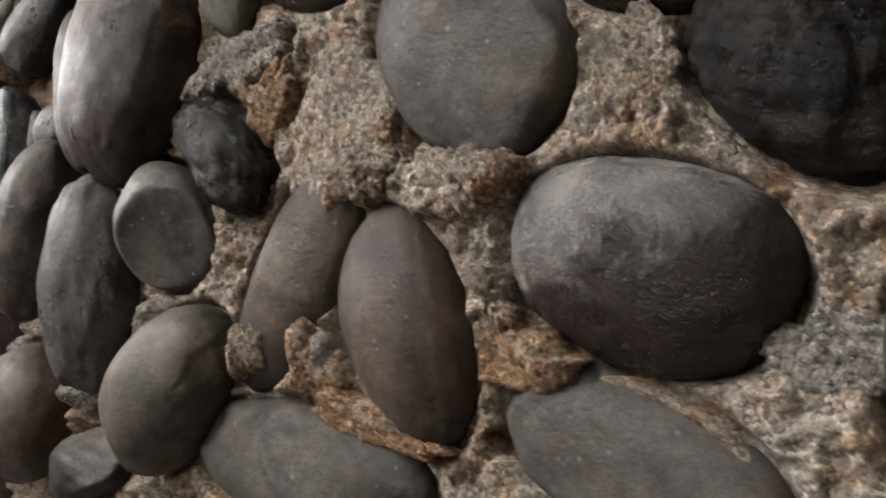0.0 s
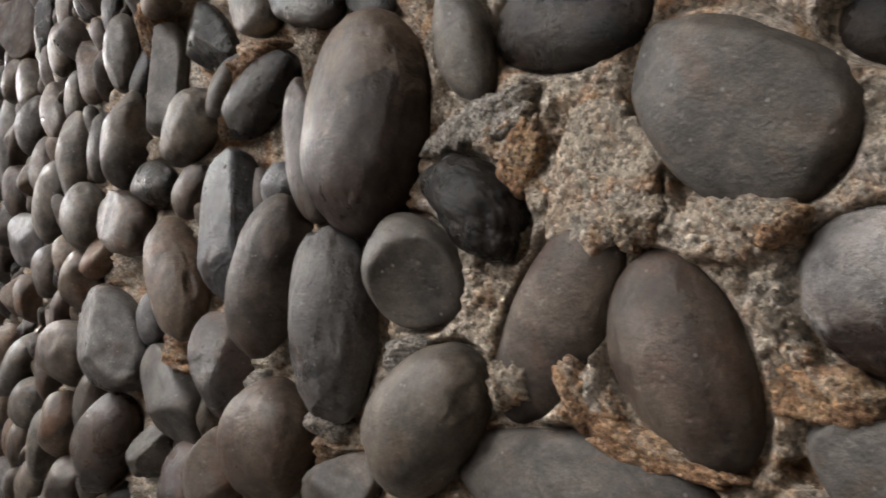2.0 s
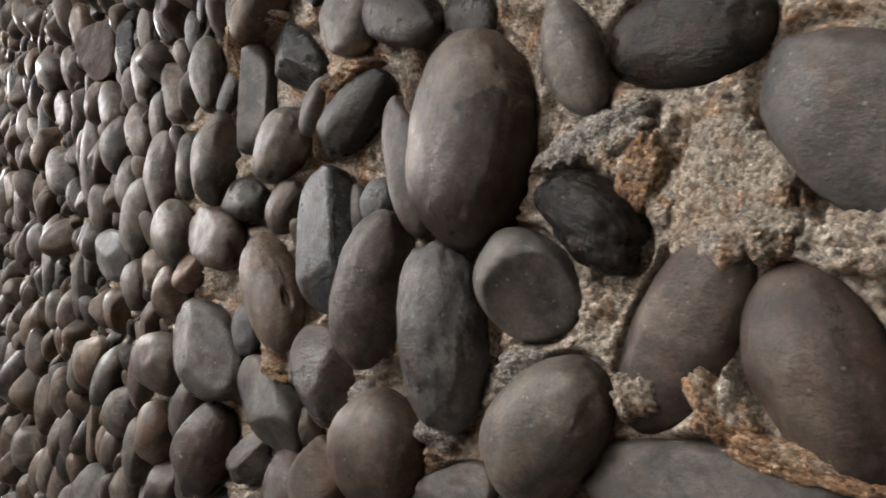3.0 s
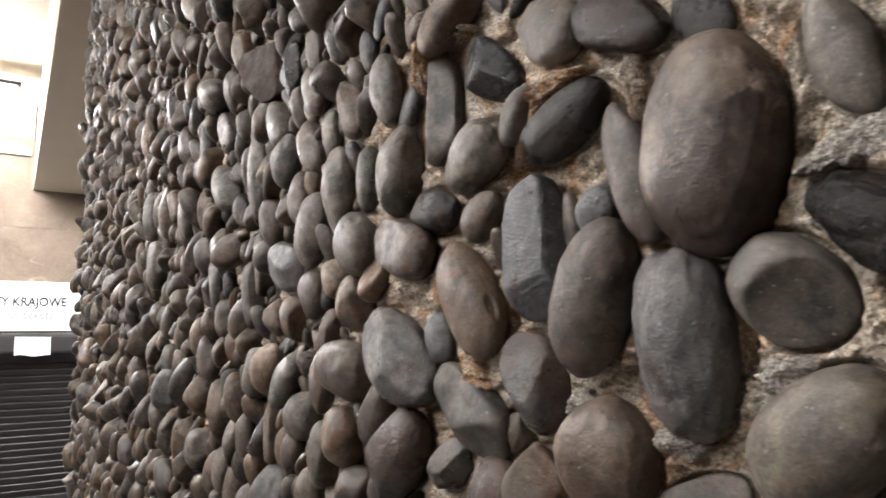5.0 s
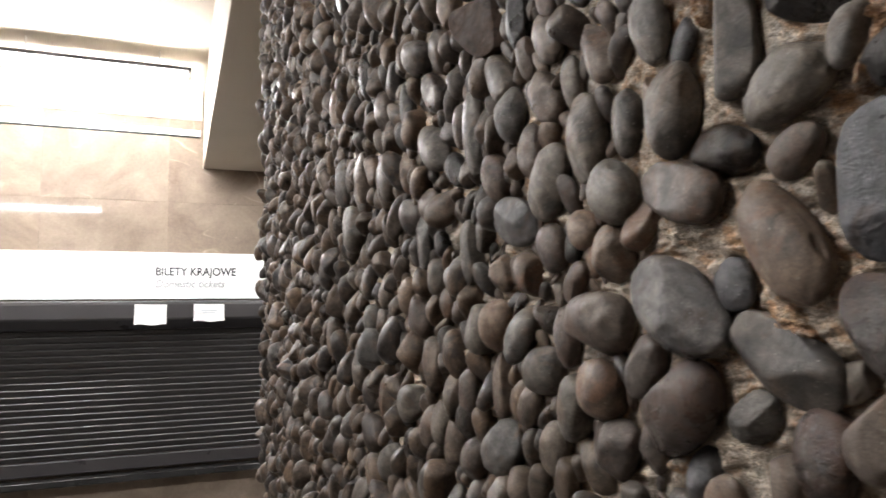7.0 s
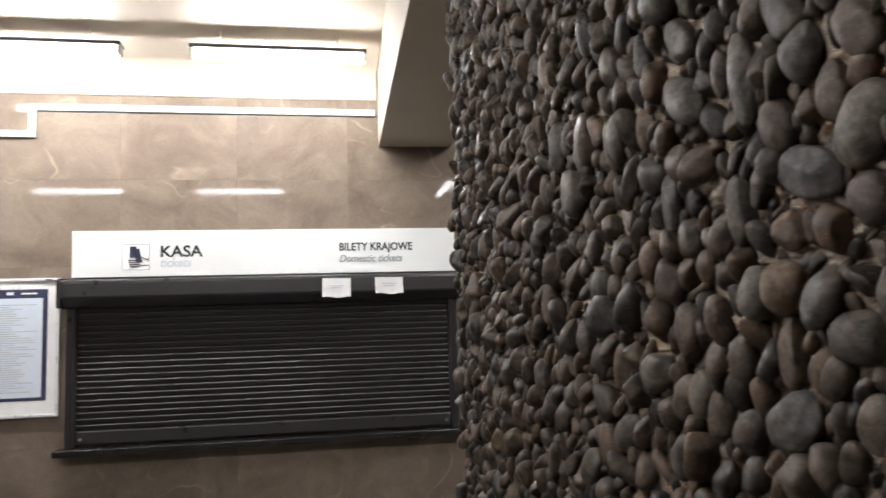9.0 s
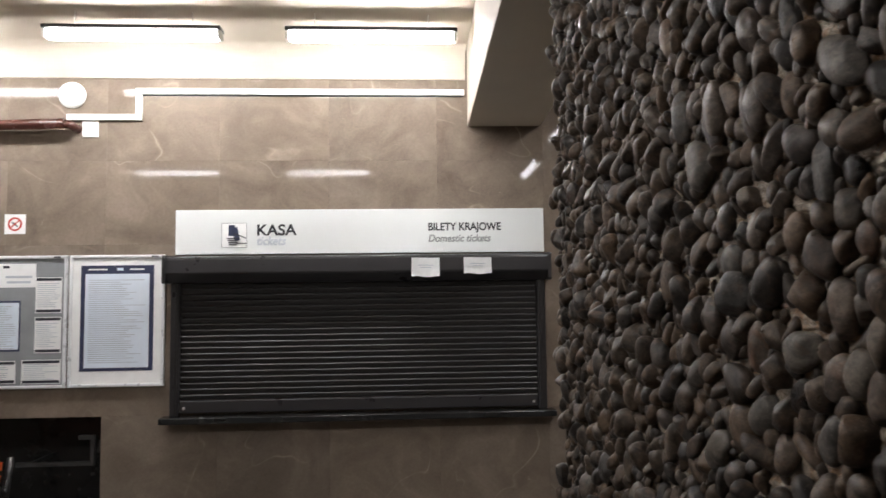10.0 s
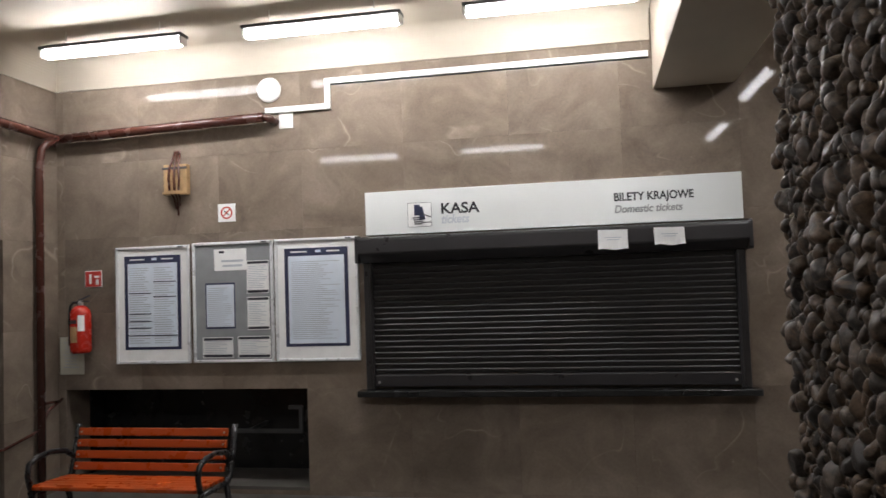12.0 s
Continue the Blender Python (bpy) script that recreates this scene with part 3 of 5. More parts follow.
# ---- notice boards ----
def board(y0, y1, z0, z1, kind):
    w, h = y1 - y0, z1 - z0
    label = {"two": "white framed notice board with a two-column blue-edged timetable", "grey": "grey felt pinboard in a white aluminium frame with pinned sheets",
             "one": "white framed notice board with a single blue-edged poster"}[kind]
    b = thing("notice_board", (WEST, (y0 + y1) / 2, z0), label, "notice board", "notice boards")
    part("backing", block(0.014, w - 0.04, h - 0.04, (0.012, 0, h / 2), 0.001, 1), FELT if kind == "grey" else PAPER, b)
    for s in (-1, 1):
        part("frame_side", block(0.03, 0.026, h, (0.017, s * (w / 2 - 0.013), h / 2), 0.006), ALU, b)
    part("frame_bottom", block(0.03, w - 0.05, 0.026, (0.017, 0, 0.013), 0.006), ALU, b)
    part("frame_top", block(0.03, w - 0.05, 0.026, (0.017, 0, h - 0.013), 0.006), ALU, b)
    part("lock", block(0.006, 0.055, 0.012, (0.035, w / 2 - 0.08, h - 0.014), 0.002), INK, b)
    X = 0.0205

    def sheet(name, cy, cz, sw, sh, material, lift=0.0, label=""):
        return part(name, block(0.0012, sw, sh, (X + lift, cy, cz)), material, b, label)

    def lines(cy, cz, sw, sh, n, lift):
        bm = bmesh.new()
        for k in range(n):
            f = 0.55 + 0.45 * random.random()
            block(0.0008, sw * f, sh / n * 0.32, (X + lift, cy - sw * (1 - f) / 2, cz + sh / 2 - (k + 0.5) * sh / n), bm=bm)
        part("print_line", bm, PRINT, b)

    if kind in ("one", "two"):
        pw, ph, cz = w * 0.76, h * 0.8, h * 0.52
        border = sheet("poster_border", 0, cz, pw, ph, NAVY, label="navy border of the poster")
        under(sheet("poster", 0, cz - ph * 0.025, pw * 0.88, ph * 0.89, POSTER, 0.002), border)
        for k, f in ((-1, 0.26), (1, 0.2)):
            under(part("heading_bar", block(0.0008, pw * f, 0.012, (X + 0.002, k * pw * 0.27, cz + ph * 0.462)), PAPER, b), border)
        under(part("heading_mark", block(0.0008, 0.05, 0.022, (X + 0.002, 0.02, cz + ph * 0.464)), POSTER, b), border)
        if kind == "two":
            for s in (-1, 1):
                lines(s * pw * 0.22, cz - ph * 0.03, pw * 0.38, ph * 0.82, 34, 0.0035)
            for s, q in ((-1, 0.1), (1, 0.22), (1, 0.06), (-1, -0.12), (-1, -0.2), (-1, -0.27), (0, -0.35)):
                part("rule", block(0.0009, pw * (0.4 if s else 0.86), 0.008, (X + 0.0048, s * pw * 0.22, cz + ph * q)), NAVY, b)
        else:
            lines(0, cz - ph * 0.03, pw * 0.78, ph * 0.8, 40, 0.0035)
    else:
        sheet("pinned_sheet", -0.02, h * 0.85, w * 0.4, h * 0.18, PAPER)
        part("heading_bar", block(0.0008, w * 0.27, 0.018, (X + 0.0015, 0.0, h * 0.84)), PRINT, b)
        part("heading_bar", block(0.0008, w * 0.24, 0.018, (X + 0.0015, 0.0, h * 0.8)), PRINT, b)
        part("heading_mark", block(0.0008, 0.05, 0.02, (X + 0.0015, -0.1, h * 0.915)), INK, b)
        sheet("pinned_sheet", -0.12, h * 0.47, w * 0.37, h * 0.38, NAVY)
        sheet("pinned_sheet", -0.12, h * 0.47, w * 0.34, h * 0.35, POSTER, 0.002)
        lines(-0.12, h * 0.46, w * 0.3, h * 0.33, 20, 0.0035)
        for cy, cz, sw, sh in ((0.235, 0.7, 0.27, 0.27), (0.235, 0.4, 0.27, 0.27), (-0.15, 0.125, 0.38, 0.17), (0.19, 0.125, 0.4, 0.18)):
            sheet("pinned_sheet", cy, h * cz, w * sw, h * sh, PAPER)
            lines(cy, h * cz, w * sw * 0.86, h * sh * 0.7, max(5, int(sh * 50)), 0.0015)
            for s in (-1, 1):
                part("heading_bar", block(0.0009, w * sw * 0.94, 0.022, (X + 0.0015, cy, h * (cz + s * (sh / 2 - 0.016)))), INK, b)
    return b


board(-4.651, -3.925, 1.135, 2.185, "two")
board(-3.895, -3.135, 1.137, 2.195, "grey")
board(-3.121, -2.366, 1.139, 2.195, "one")

# ---- small things on the marble ----
trunk = thing("cable_trunking", (WEST, -2.6, 3.3), "white plastic cable trunking stepped along the top of the wall", "cable trunking")
part("run", block(0.03, 2.71, 0.05, (0.016, 1.33, 0.246), 0.004), PLASTIC, trunk)
part("drop", block(0.0295, 0.05, 0.262, (0.016, 0.0, 0.14), 0.004), PLASTIC, trunk)
part("run", block(0.03, 0.6, 0.05, (0.0165, -0.275, 0.028), 0.004), PLASTIC, trunk)
# thin black strip against the wall, just below the long run
part("inner_edge", block(0.012, 2.7, 0.006, (0.007, 1.33, 0.217)), INK, trunk)
patch = thing("wall_patch", (WEST, -2.99, 3.235), "white plaster patch on the marble at the pipe's end", "patch")
part("plaster", block(0.008, 0.13, 0.14, (0.005, 0, 0), 0.003, 2), PLASTIC, patch)
disc = thing("wall_speaker", (WEST, -3.139, 3.514), "round white wall loudspeaker below the ceiling", "speaker")
shell = part("shell", lathe([(0.108, 0.0), (0.11, 0.012), (0.104, 0.03), (0.08, 0.04), (0.03, 0.044)], 32), PLASTIC, disc, smooth=True)
shell.matrix_basis = pose(0.001, 0, 0, 0, 90, 0)
part("grille", lathe([(0.062, 0.0), (0.06, 0.004), (0.02, 0.006)], 24), ALU, disc).matrix_basis = pose(0.041, 0, 0, 0, 90, 0)

pipe = thing("heating_pipe", (WEST, SOUTH, 3.2), "thick brown painted pipe round the corner of the hall", "pipe")
part("pipe_run", tube([(0.10, 2.1, 0.055), (0.10, 1.2, 0.03), (0.10, 0.14, 0.0), (0.105, 0.11, 0.0), (0.14, 0.1, 0.0), (0.9, 0.1, 0.02), (2.4, 0.1, 0.05)], 0.042, 16), PIPE, pipe, smooth=True)
part("pipe_end", tube([(0.10, 2.1, 0.055), (0.09, 2.15, 0.045), (0.0, 2.17, 0.03)], 0.035, 12), PIPE, pipe, smooth=True)
part("pipe_branch", tube([(0.16, 0.13, -0.02), (0.25, 0.1, -0.07), (0.29, 0.08, -0.12), (0.295, 0.06, -0.3), (0.295, 0.06, -3.19)], 0.034, 14), PIPE, pipe, smooth=True)
for z in (-0.9, -1.9, -2.45):
    part("pipe_clip", tube([(0.26, 0.0, z), (0.26, 0.05, z), (0.295, 0.1, z)], 0.008, 8), PIPE, pipe)
part("pipe_bracket", tube([(0.06, 0.02, -0.02), (0.1, 0.06, -0.06), (0.17, 0.12, -0.03)], 0.01, 8), PIPE, pipe)
thin = thing("thin_pipe", (WEST, SOUTH, 0.55), "thin brown pipe along the foot of the side wall", "pipe")
part("pipe_run", tube([(0.02, 0.05, 0.28), (0.2, 0.05, 0.2), (0.3, 0.05, 0.05), (0.7, 0.05, -0.02), (1.6, 0.05, -0.05)], 0.012, 8), PIPE, thin, smooth=True)
part("pipe_run", tube([(0.28, 0.05, 0.27), (0.16, 0.05, 0.27), (0.05, 0.05, 0.26)], 0.012, 8), PIPE, thin, smooth=True)

wood = thing("timber_block", (WEST, -4.025, 2.77), "small raw timber block with brown cable stubs on the wall", "timber block")
part("board", block(0.06, 0.225, 0.27, (0.032, 0, 0), 0.006), RAW, wood)
for y in (-0.045, 0.0, 0.04):
    part("cable", tube([(0.075, y, -0.1), (0.08, y * 1.2, 0.0), (0.075, y, 0.1), (0.04, y * 0.8, 0.17), (0.01, y * 0.5, 0.26)], 0.011, 8), PIPE, wood, smooth=True)
part("batten", block(0.012, 0.235, 0.02, (0.068, 0, 0.1), 0.003), INK, wood)
part("batten", block(0.012, 0.235, 0.02, (0.068, 0, -0.12), 0.003), RAW, wood)
for y, l in ((-0.04, 0.26), (0.0, 0.32), (0.03, 0.23)):
    part("cable", tube([(0.07, y, -0.12), (0.03, y * 0.8, -0.16), (0.012, y * 0.5, -l)], 0.007, 8), PIPE, wood, smooth=True)

ban = thing("prohibition_sign", (WEST, -3.567, 2.453), "small square no smoking sign with a red ring", "sign")
part("plate", block(0.004, 0.165, 0.16, (0.003, 0, 0), 0.001, 1), PAPER, ban)
ring = bmesh.new()
k = 28
inner = [ring.verts.new((0.0065, 0.042 * math.cos(2 * math.pi * i / k), 0.042 * math.sin(2 * math.pi * i / k))) for i in range(k)]
outer = [ring.verts.new((0.0065, 0.056 * math.cos(2 * math.pi * i / k), 0.056 * math.sin(2 * math.pi * i / k))) for i in range(k)]
for i in range(k):
    ring.faces.new((inner[i], inner[(i + 1) % k], outer[(i + 1) % k], outer[i]))
bmesh.ops.recalc_face_normals(ring, faces=ring.faces)
part("red_ring", ring, REDSIGN, ban)
part("red_bar", block(0.001, 0.095, 0.011, (0.0075, 0, 0), turn=pose(0, 0, 0, 42, 0, 0)), REDSIGN, ban)
part("cigarette", block(0.001, 0.06, 0.011, (0.0058, 0, -0.002), turn=pose(0, 0, 0, -40, 0, 0)), INK, ban)

fire = thing("fire_sign", (WEST, -4.89, 1.912), "red and white fire extinguisher sign", "sign")
part("plate", block(0.004, 0.17, 0.15, (0.003, 0, 0), 0.001, 1), PAPER, fire)
part("red_field", block(0.001, 0.158, 0.138, (0.0058, 0, 0)), REDSIGN, fire)
part("white_symbol", block(0.001, 0.022, 0.09, (0.0072, -0.03, 0)), PAPER, fire)
part("white_symbol", block(0.001, 0.05, 0.02, (0.0072, 0.035, 0.02)), PAPER, fire)
part("white_symbol", block(0.001, 0.03, 0.05, (0.0072, 0.04, -0.03)), PAPER, fire)

ext = thing("fire_extinguisher", (WEST + 0.11, -4.945, 1.25), "red fire extinguisher with a black hose hung on the wall", "fire extinguisher")
body = part("cylinder", lathe([(0.07, 0.0), (0.085, 0.012), (0.088, 0.03), (0.088, 0.34), (0.078, 0.385), (0.05, 0.415), (0.028, 0.425)], 28), RED, ext, smooth=True)
part("valve", lathe([(0.024, 0.42), (0.024, 0.45), (0.015, 0.47)], 14), STEEL, ext)
part("lever", block(0.022, 0.13, 0.012, (0, 0.035, 0.49), 0.004, turn=pose(0, 0, 0, 22, 0, 0)), INK, ext)
part("carry_handle", block(0.022, 0.11, 0.012, (0, 0.03, 0.462), 0.004), INK, ext)
part("hose", tube([(0, -0.02, 0.45), (0.0, -0.07, 0.455), (0.0, -0.105, 0.42), (0.0, -0.115, 0.33), (0.01, -0.1, 0.22), (0.03, -0.085, 0.14)], 0.012, 10), IRON, ext, smooth=True)
part("nozzle", tube([(0.03, -0.085, 0.15), (0.035, -0.08, 0.07)], 0.017, 10), IRON, ext, smooth=True)
lab = bmesh.new()
for i in range(9):
    a0, a1 = radians(-34 + i * 50 / 9), radians(-34 + (i + 1) * 50 / 9)
    lab.faces.new([lab.verts.new((0.0887 * math.cos(a), 0.0887 * math.sin(a), z)) for a, z in ((a0, 0.1), (a1, 0.1), (a1, 0.24), (a0, 0.24))])
under(part("label", lab, RAW, ext, "printed label"), body)
lab = bmesh.new()
for i in range(4):
    a0, a1 = radians(20 + i * 9), radians(29 + i * 9)
    lab.faces.new([lab.verts.new((0.0893 * math.cos(a), 0.0893 * math.sin(a), z)) for a, z in ((a0, 0.2), (a1, 0.2), (a1, 0.34), (a0, 0.34))])
under(part("label", lab, PAPER, ext, "white inspection label"), body)
lab = bmesh.new()
for i in range(6):
    a0, a1 = radians(-40 + i * 9), radians(-31 + i * 9)
    lab.faces.new([lab.verts.new((0.0895 * math.cos(a), 0.0895 * math.sin(a), z)) for a, z in ((a0, 0.265), (a1, 0.265), (a1, 0.3), (a0, 0.3))])
under(part("label_bar", lab, INK, ext), body)
part("wall_bracket", block(0.05, 0.03, 0.06, (-0.088, 0, 0.36), 0.004), IRON, ext)

leaf = thing("paper_notice", (WEST, -5.118, 1.216), "yellowed paper notice fixed to the marble near the corner", "notice")
part("sheet", block(0.003, 0.245, 0.34, (0.003, 0, 0), 0.001, 1), RAWPAPER, leaf)
bm = bmesh.new()
for q in range(9):
    block(0.0006, 0.17 * (0.6 + 0.4 * random.random()), 0.007, (0.0052, -0.01, 0.12 - q * 0.028), bm=bm)
part("print_line", bm, PRINT, leaf)


duct = thing("metal_bar", (WEST - 0.2, -3.0, 0.6), "bent grey metal bar fixed inside the dark recess", "metal bar")
part("bar", block(0.03, 0.62, 0.035, (0, -0.3, -0.1), 0.004), DULL, duct)
part("bar", block(0.029, 0.035, 0.23, (0, 0.0, 0.0), 0.004), DULL, duct)
part("bar", block(0.03, 0.13, 0.035, (0, -0.05, 0.11), 0.004), DULL, duct)
part("fixing", block(0.37, 0.03, 0.03, (-0.2, -0.5, -0.1), 0.004), DULL, duct)

# ---- the bench ----
def bench(at):
    b = thing("bench", at, "orange varnished slatted bench with black cast iron arms", "bench")
    L = 1.27
    back = [(-0.235, 0.5), (-0.255, 0.58), (-0.275, 0.66), (-0.295, 0.74)]
    for x, z in back:
        s = part("back_slat", block(0.026, L - 0.06, 0.058, (0, 0, 0), 0.007, 3), WOOD, b)
        s.matrix_basis = pose(x + 0.02, 0.02, z, 0, -13, 0)
        for y in (-0.56, 0.6):
            bolt = part("bolt", lathe([(0.009, 0.0), (0.009, 0.003), (0.004, 0.006)], 10), STEEL, b)
            bolt.matrix_basis = pose(x + 0.034, y, z, 0, 77, 0)
            under(bolt, s)
    for x in (-0.17, -0.1, -0.03, 0.04, 0.11, 0.17):
        part("seat_slat", block(0.058, L, 0.028, (x, 0, 0.435 + 0.06 * (x + 0.05)), 0.007, 3), WOOD, b)
    for y in (-0.62, 0.66):
        part("back_post", tube([(-0.14, y, 0.4), (-0.22, y, 0.44), (-0.26, y, 0.56), (-0.315, y, 0.79)], 0.021, 10), IRON, b, smooth=True)
        part("arm", tube([(-0.25, y, 0.56), (-0.16, y, 0.625), (-0.02, y, 0.65), (0.12, y, 0.645), (0.2, y, 0.61), (0.215, y, 0.54), (0.19, y, 0.44)], 0.02, 10), IRON, b, smooth=True)
        part("leg", tube([(0.17, y, 0.42), (0.2, y, 0.28), (0.19, y, 0.14), (0.23, y, 0.0)], 0.022, 10), IRON, b, smooth=True)
        part("leg", tube([(-0.16, y, 0.4), (-0.2, y, 0.28), (-0.2, y, 0.14), (-0.27, y, 0.0)], 0.022, 10), IRON, b, smooth=True)
        part("seat_rail", tube([(-0.2, y, 0.405), (0.2, y, 0.415)], 0.018, 8), IRON, b, smooth=True)
    return b


bench((-4.93, -3.72, 0.0))

# ---- the pebble wall ----
FACE, SLOPE = 0.1765, 0.0215          # the face stands at y = FACE + SLOPE * x
X0, X1, Z1 = -2.9, 1.3, 3.26
pebble_wall = structure("pebble_wall", block(X1 - X0 - 0.04, 0.54, Z1 - 0.02, ((X0 + X1) / 2 + 0.02, 0.51, Z1 / 2 - 0.01)), MORTAR,
                        "wall faced with dark river pebbles set in sandy mortar", "wall")
rng = np.random.default_rng(7)


def sphere(n):
    bm = bmesh.new()
    bmesh.ops.create_icosphere(bm, subdivisions=n, radius=1.0)
    v = np.array([p.co[:] for p in bm.verts])
    f = np.array([[p.index for p in q.verts] for q in bm.faces])
    bm.free()
    return v, f


BALL = {n: sphere(n) for n in (2, 3, 4, 5, 6)}


def shaped(n, a, b, d, turn, kind, lean=False, taper=None, cuts=()):
    """The vertices of one pebble: half length, half width and half depth, turned in the wall.
    Each cut is a flat or hollow face: its direction along the wall, up and outwards, its distance, its depth."""
    v = BALL[n][0].copy()
    ball = v
    r = np.ones(len(v))
    for k in range(5):
        w = rng.normal(size=3)
        w /= np.linalg.norm(w)
        fr = (1.6, 2.1, 2.9, 4.0, 5.5)[k]
        r += (0.06, 0.055, 0.045, 0.024, 0.012)[k] * np.sin(fr * (v @ w) + rng.uniform(0, 6.3))
    if kind == "rough":
        for k in range(16):
            w = rng.normal(size=3)
            fr = rng.uniform(3, 9) if k < 8 else rng.uniform(10, 24)
            r += 0.075 * (2.4 / fr) * np.abs(np.sin(fr * (v @ w) / np.linalg.norm(w) + rng.uniform(0, 6.3)))
    v = np.sign(v) * np.abs(v) ** (0.72 if kind == "slabby" else rng.uniform(0.86, 1.0))
    v *= r[:, None]
    for k in range(5 if n > 2 else 2):          # dents and chips
        w = rng.normal(size=3)
        w[2] = abs(w[2]) * 0.8
        w /= np.linalg.norm(w)
        near = np.clip(1 - np.linalg.norm(v - w, axis=1) / rng.uniform(0.22, 0.6), 0, 1)
        v -= w * (rng.uniform(-0.04, 0.08) * np.minimum(1, near * 1.8) ** 1.5)[:, None]
    c, s = math.cos(radians(turn)), math.sin(radians(turn))
    faces = [(np.array([c * x + s * z, c * z - s * x, out]), far, deep) for x, z, out, far, deep in cuts]
    for k in range(0 if cuts or n > 5 else {"facet": 5, "sunk": 0}.get(kind, int(rng.integers(1, 4)))):
        w = rng.normal(size=3)
        w[2] = abs(w[2]) * 0.8
        faces.append((w, rng.uniform(0.62, 0.78) if kind == "facet" else rng.uniform(0.76, 0.92), 0.93))
    for w, far, deep in faces:
        w = w / np.linalg.norm(w)
        over = (v @ w - far) / 0.045          # a worn edge, not a knife's
        v = v - deep * 0.045 * np.logaddexp(0, over)[:, None] * w
    if taper is None:
        taper = {"egg": 0.2, "facet": 0.05}.get(kind, rng.uniform(-0.13, 0.13))
    v[:, 1] *= 1 + taper * v[:, 0]
    lo, hi = v.min(0), v.max(0)
    v[:, :2] = ((v - (lo + hi) / 2) / ((hi - lo) / 2))[:, :2]          # true to its length and width
    if n > 4:          # fine wear: shallow waves, pits and small knocks
        wave = np.zeros(len(v))
        for k in range(16):
            w = rng.normal(size=3)
            fr = rng.uniform(6, 30)
            wave += (0.012 if kind in ("pitted", "rough") else 0.005) * (6 / fr) * np.sin(fr * (ball @ w) / np.linalg.norm(w) + rng.uniform(0, 6.3))
        for k in range(60 if kind == "pitted" else 26):
            w = rng.normal(size=3)
            w[2] = abs(w[2])
            w /= np.linalg.norm(w)
            reach = rng.uniform(0.025, 0.09)
            wave -= rng.uniform(0.006, 0.028) * np.clip(1 - np.linalg.norm(ball - w, axis=1) / reach, 0, 1)
        v = v + ball * wave[:, None]
    v = v * (a, b, d)
    if lean:
        for axis, spread in ((0, 16), (1, 20)):
            t = radians(rng.normal(0, spread))
            o, w = v[:, 1 - axis].copy(), v[:, 2].copy()
            v[:, 1 - axis], v[:, 2] = math.cos(t) * o - math.sin(t) * w, math.sin(t) * o + math.cos(t) * w
    return np.stack([c * v[:, 0] - s * v[:, 1], -v[:, 2], s * v[:, 0] + c * v[:, 1]], 1)


def mesh_from(name, v, f, material):
    me = bpy.data.meshes.new(name)
    me.vertices.add(len(v))
    me.vertices.foreach_set("co", np.asarray(v, np.float32).ravel())
    k = f.shape[1]
    me.loops.add(f.size)
    me.loops.foreach_set("vertex_index", f.astype(np.int32).ravel())
    me.polygons.add(len(f))
    me.polygons.foreach_set("loop_start", np.arange(0, f.size, k, dtype=np.int32))
    me.polygons.foreach_set("use_smooth", np.ones(len(f), bool))
    me.update(calc_edges=True)
    me.materials.append(material)
    return me


SET = []          # every pebble: x, z, half length, half width, turn


def bed_depth(x):
    """How far the mortar lies behind the face: full where the large stones sit apart, deep between the small ones."""
    return 0.034 - 0.016 * np.clip((x + 1.1) / 0.4, 0, 1) - 0.016 * np.clip((x + 0.5) / 0.27, 0, 1)


def stone(x, z, a, b, turn, tone, kind, n=4, taper=None, cuts=(), sink=-0.002):
    """One pebble, a part of the wall."""
    d = min((0.5 if kind == "sunk" else 0.72) * b, 0.036)
    if kind == "sunk":
        sink = 0.005
    y = FACE + SLOPE * x + max(sink, bed_depth(x) - 0.55 * d)
    ob = new("pebble", mesh_from("pebble", shaped(n, a, b, d, turn, kind, n == 3, taper, cuts), BALL[n][1], STONE[tone]))
    ob.parent = pebble_wall
    ob.location = (x, y, z)
    SET.append((x, z, a, b, turn))


def lump_of_mortar(x, z, a, b, turn, material, high, label=""):
    """A flat-topped, ragged crust that stands a little proud of the bed."""
    v = BALL[6][0].copy()
    ang = np.arctan2(v[:, 1], v[:, 0])
    rag = np.ones(len(v))
    for k in (2, 3, 4, 5, 7, 9, 12, 17, 23):
        rag += 0.2 / k ** 0.75 * np.sin(k * ang + rng.uniform(0, 6.3))
    v[:, 2] = np.sign(v[:, 2]) * np.abs(v[:, 2]) ** 0.45
    flat = np.hypot(v[:, 0], v[:, 1])
    v[:, :2] *= (rag * (0.6 + 0.4 * flat))[:, None]
    top = np.ones(len(v))
    for k in range(26):
        w = rng.normal(size=2)
        w *= rng.uniform(2, 5) / np.linalg.norm(w) if k < 8 else rng.uniform(7, 26) / np.linalg.norm(w)
        top += (0.07 if k < 8 else 0.013) * np.sin(v[:, :2] @ w + rng.uniform(0, 6.3))
    v[:, 2] *= top
    rough = rng.normal(size=len(v)) * 0.00012
    v = v * (a, b, high) + rough[:, None] * (1, 1, 1.6)
    c, s = math.cos(radians(turn)), math.sin(radians(turn))
    v = np.stack([c * v[:, 0] - s * v[:, 1], -v[:, 2], s * v[:, 0] + c * v[:, 1]], 1)
    ob = new("mortar_lump", mesh_from("mortar_lump", v, BALL[6][1], material))
    ob.parent = pebble_wall
    ob.location = (x, FACE + SLOPE * x + bed_depth(x) - 0.002, z)
    tagged(ob, label)


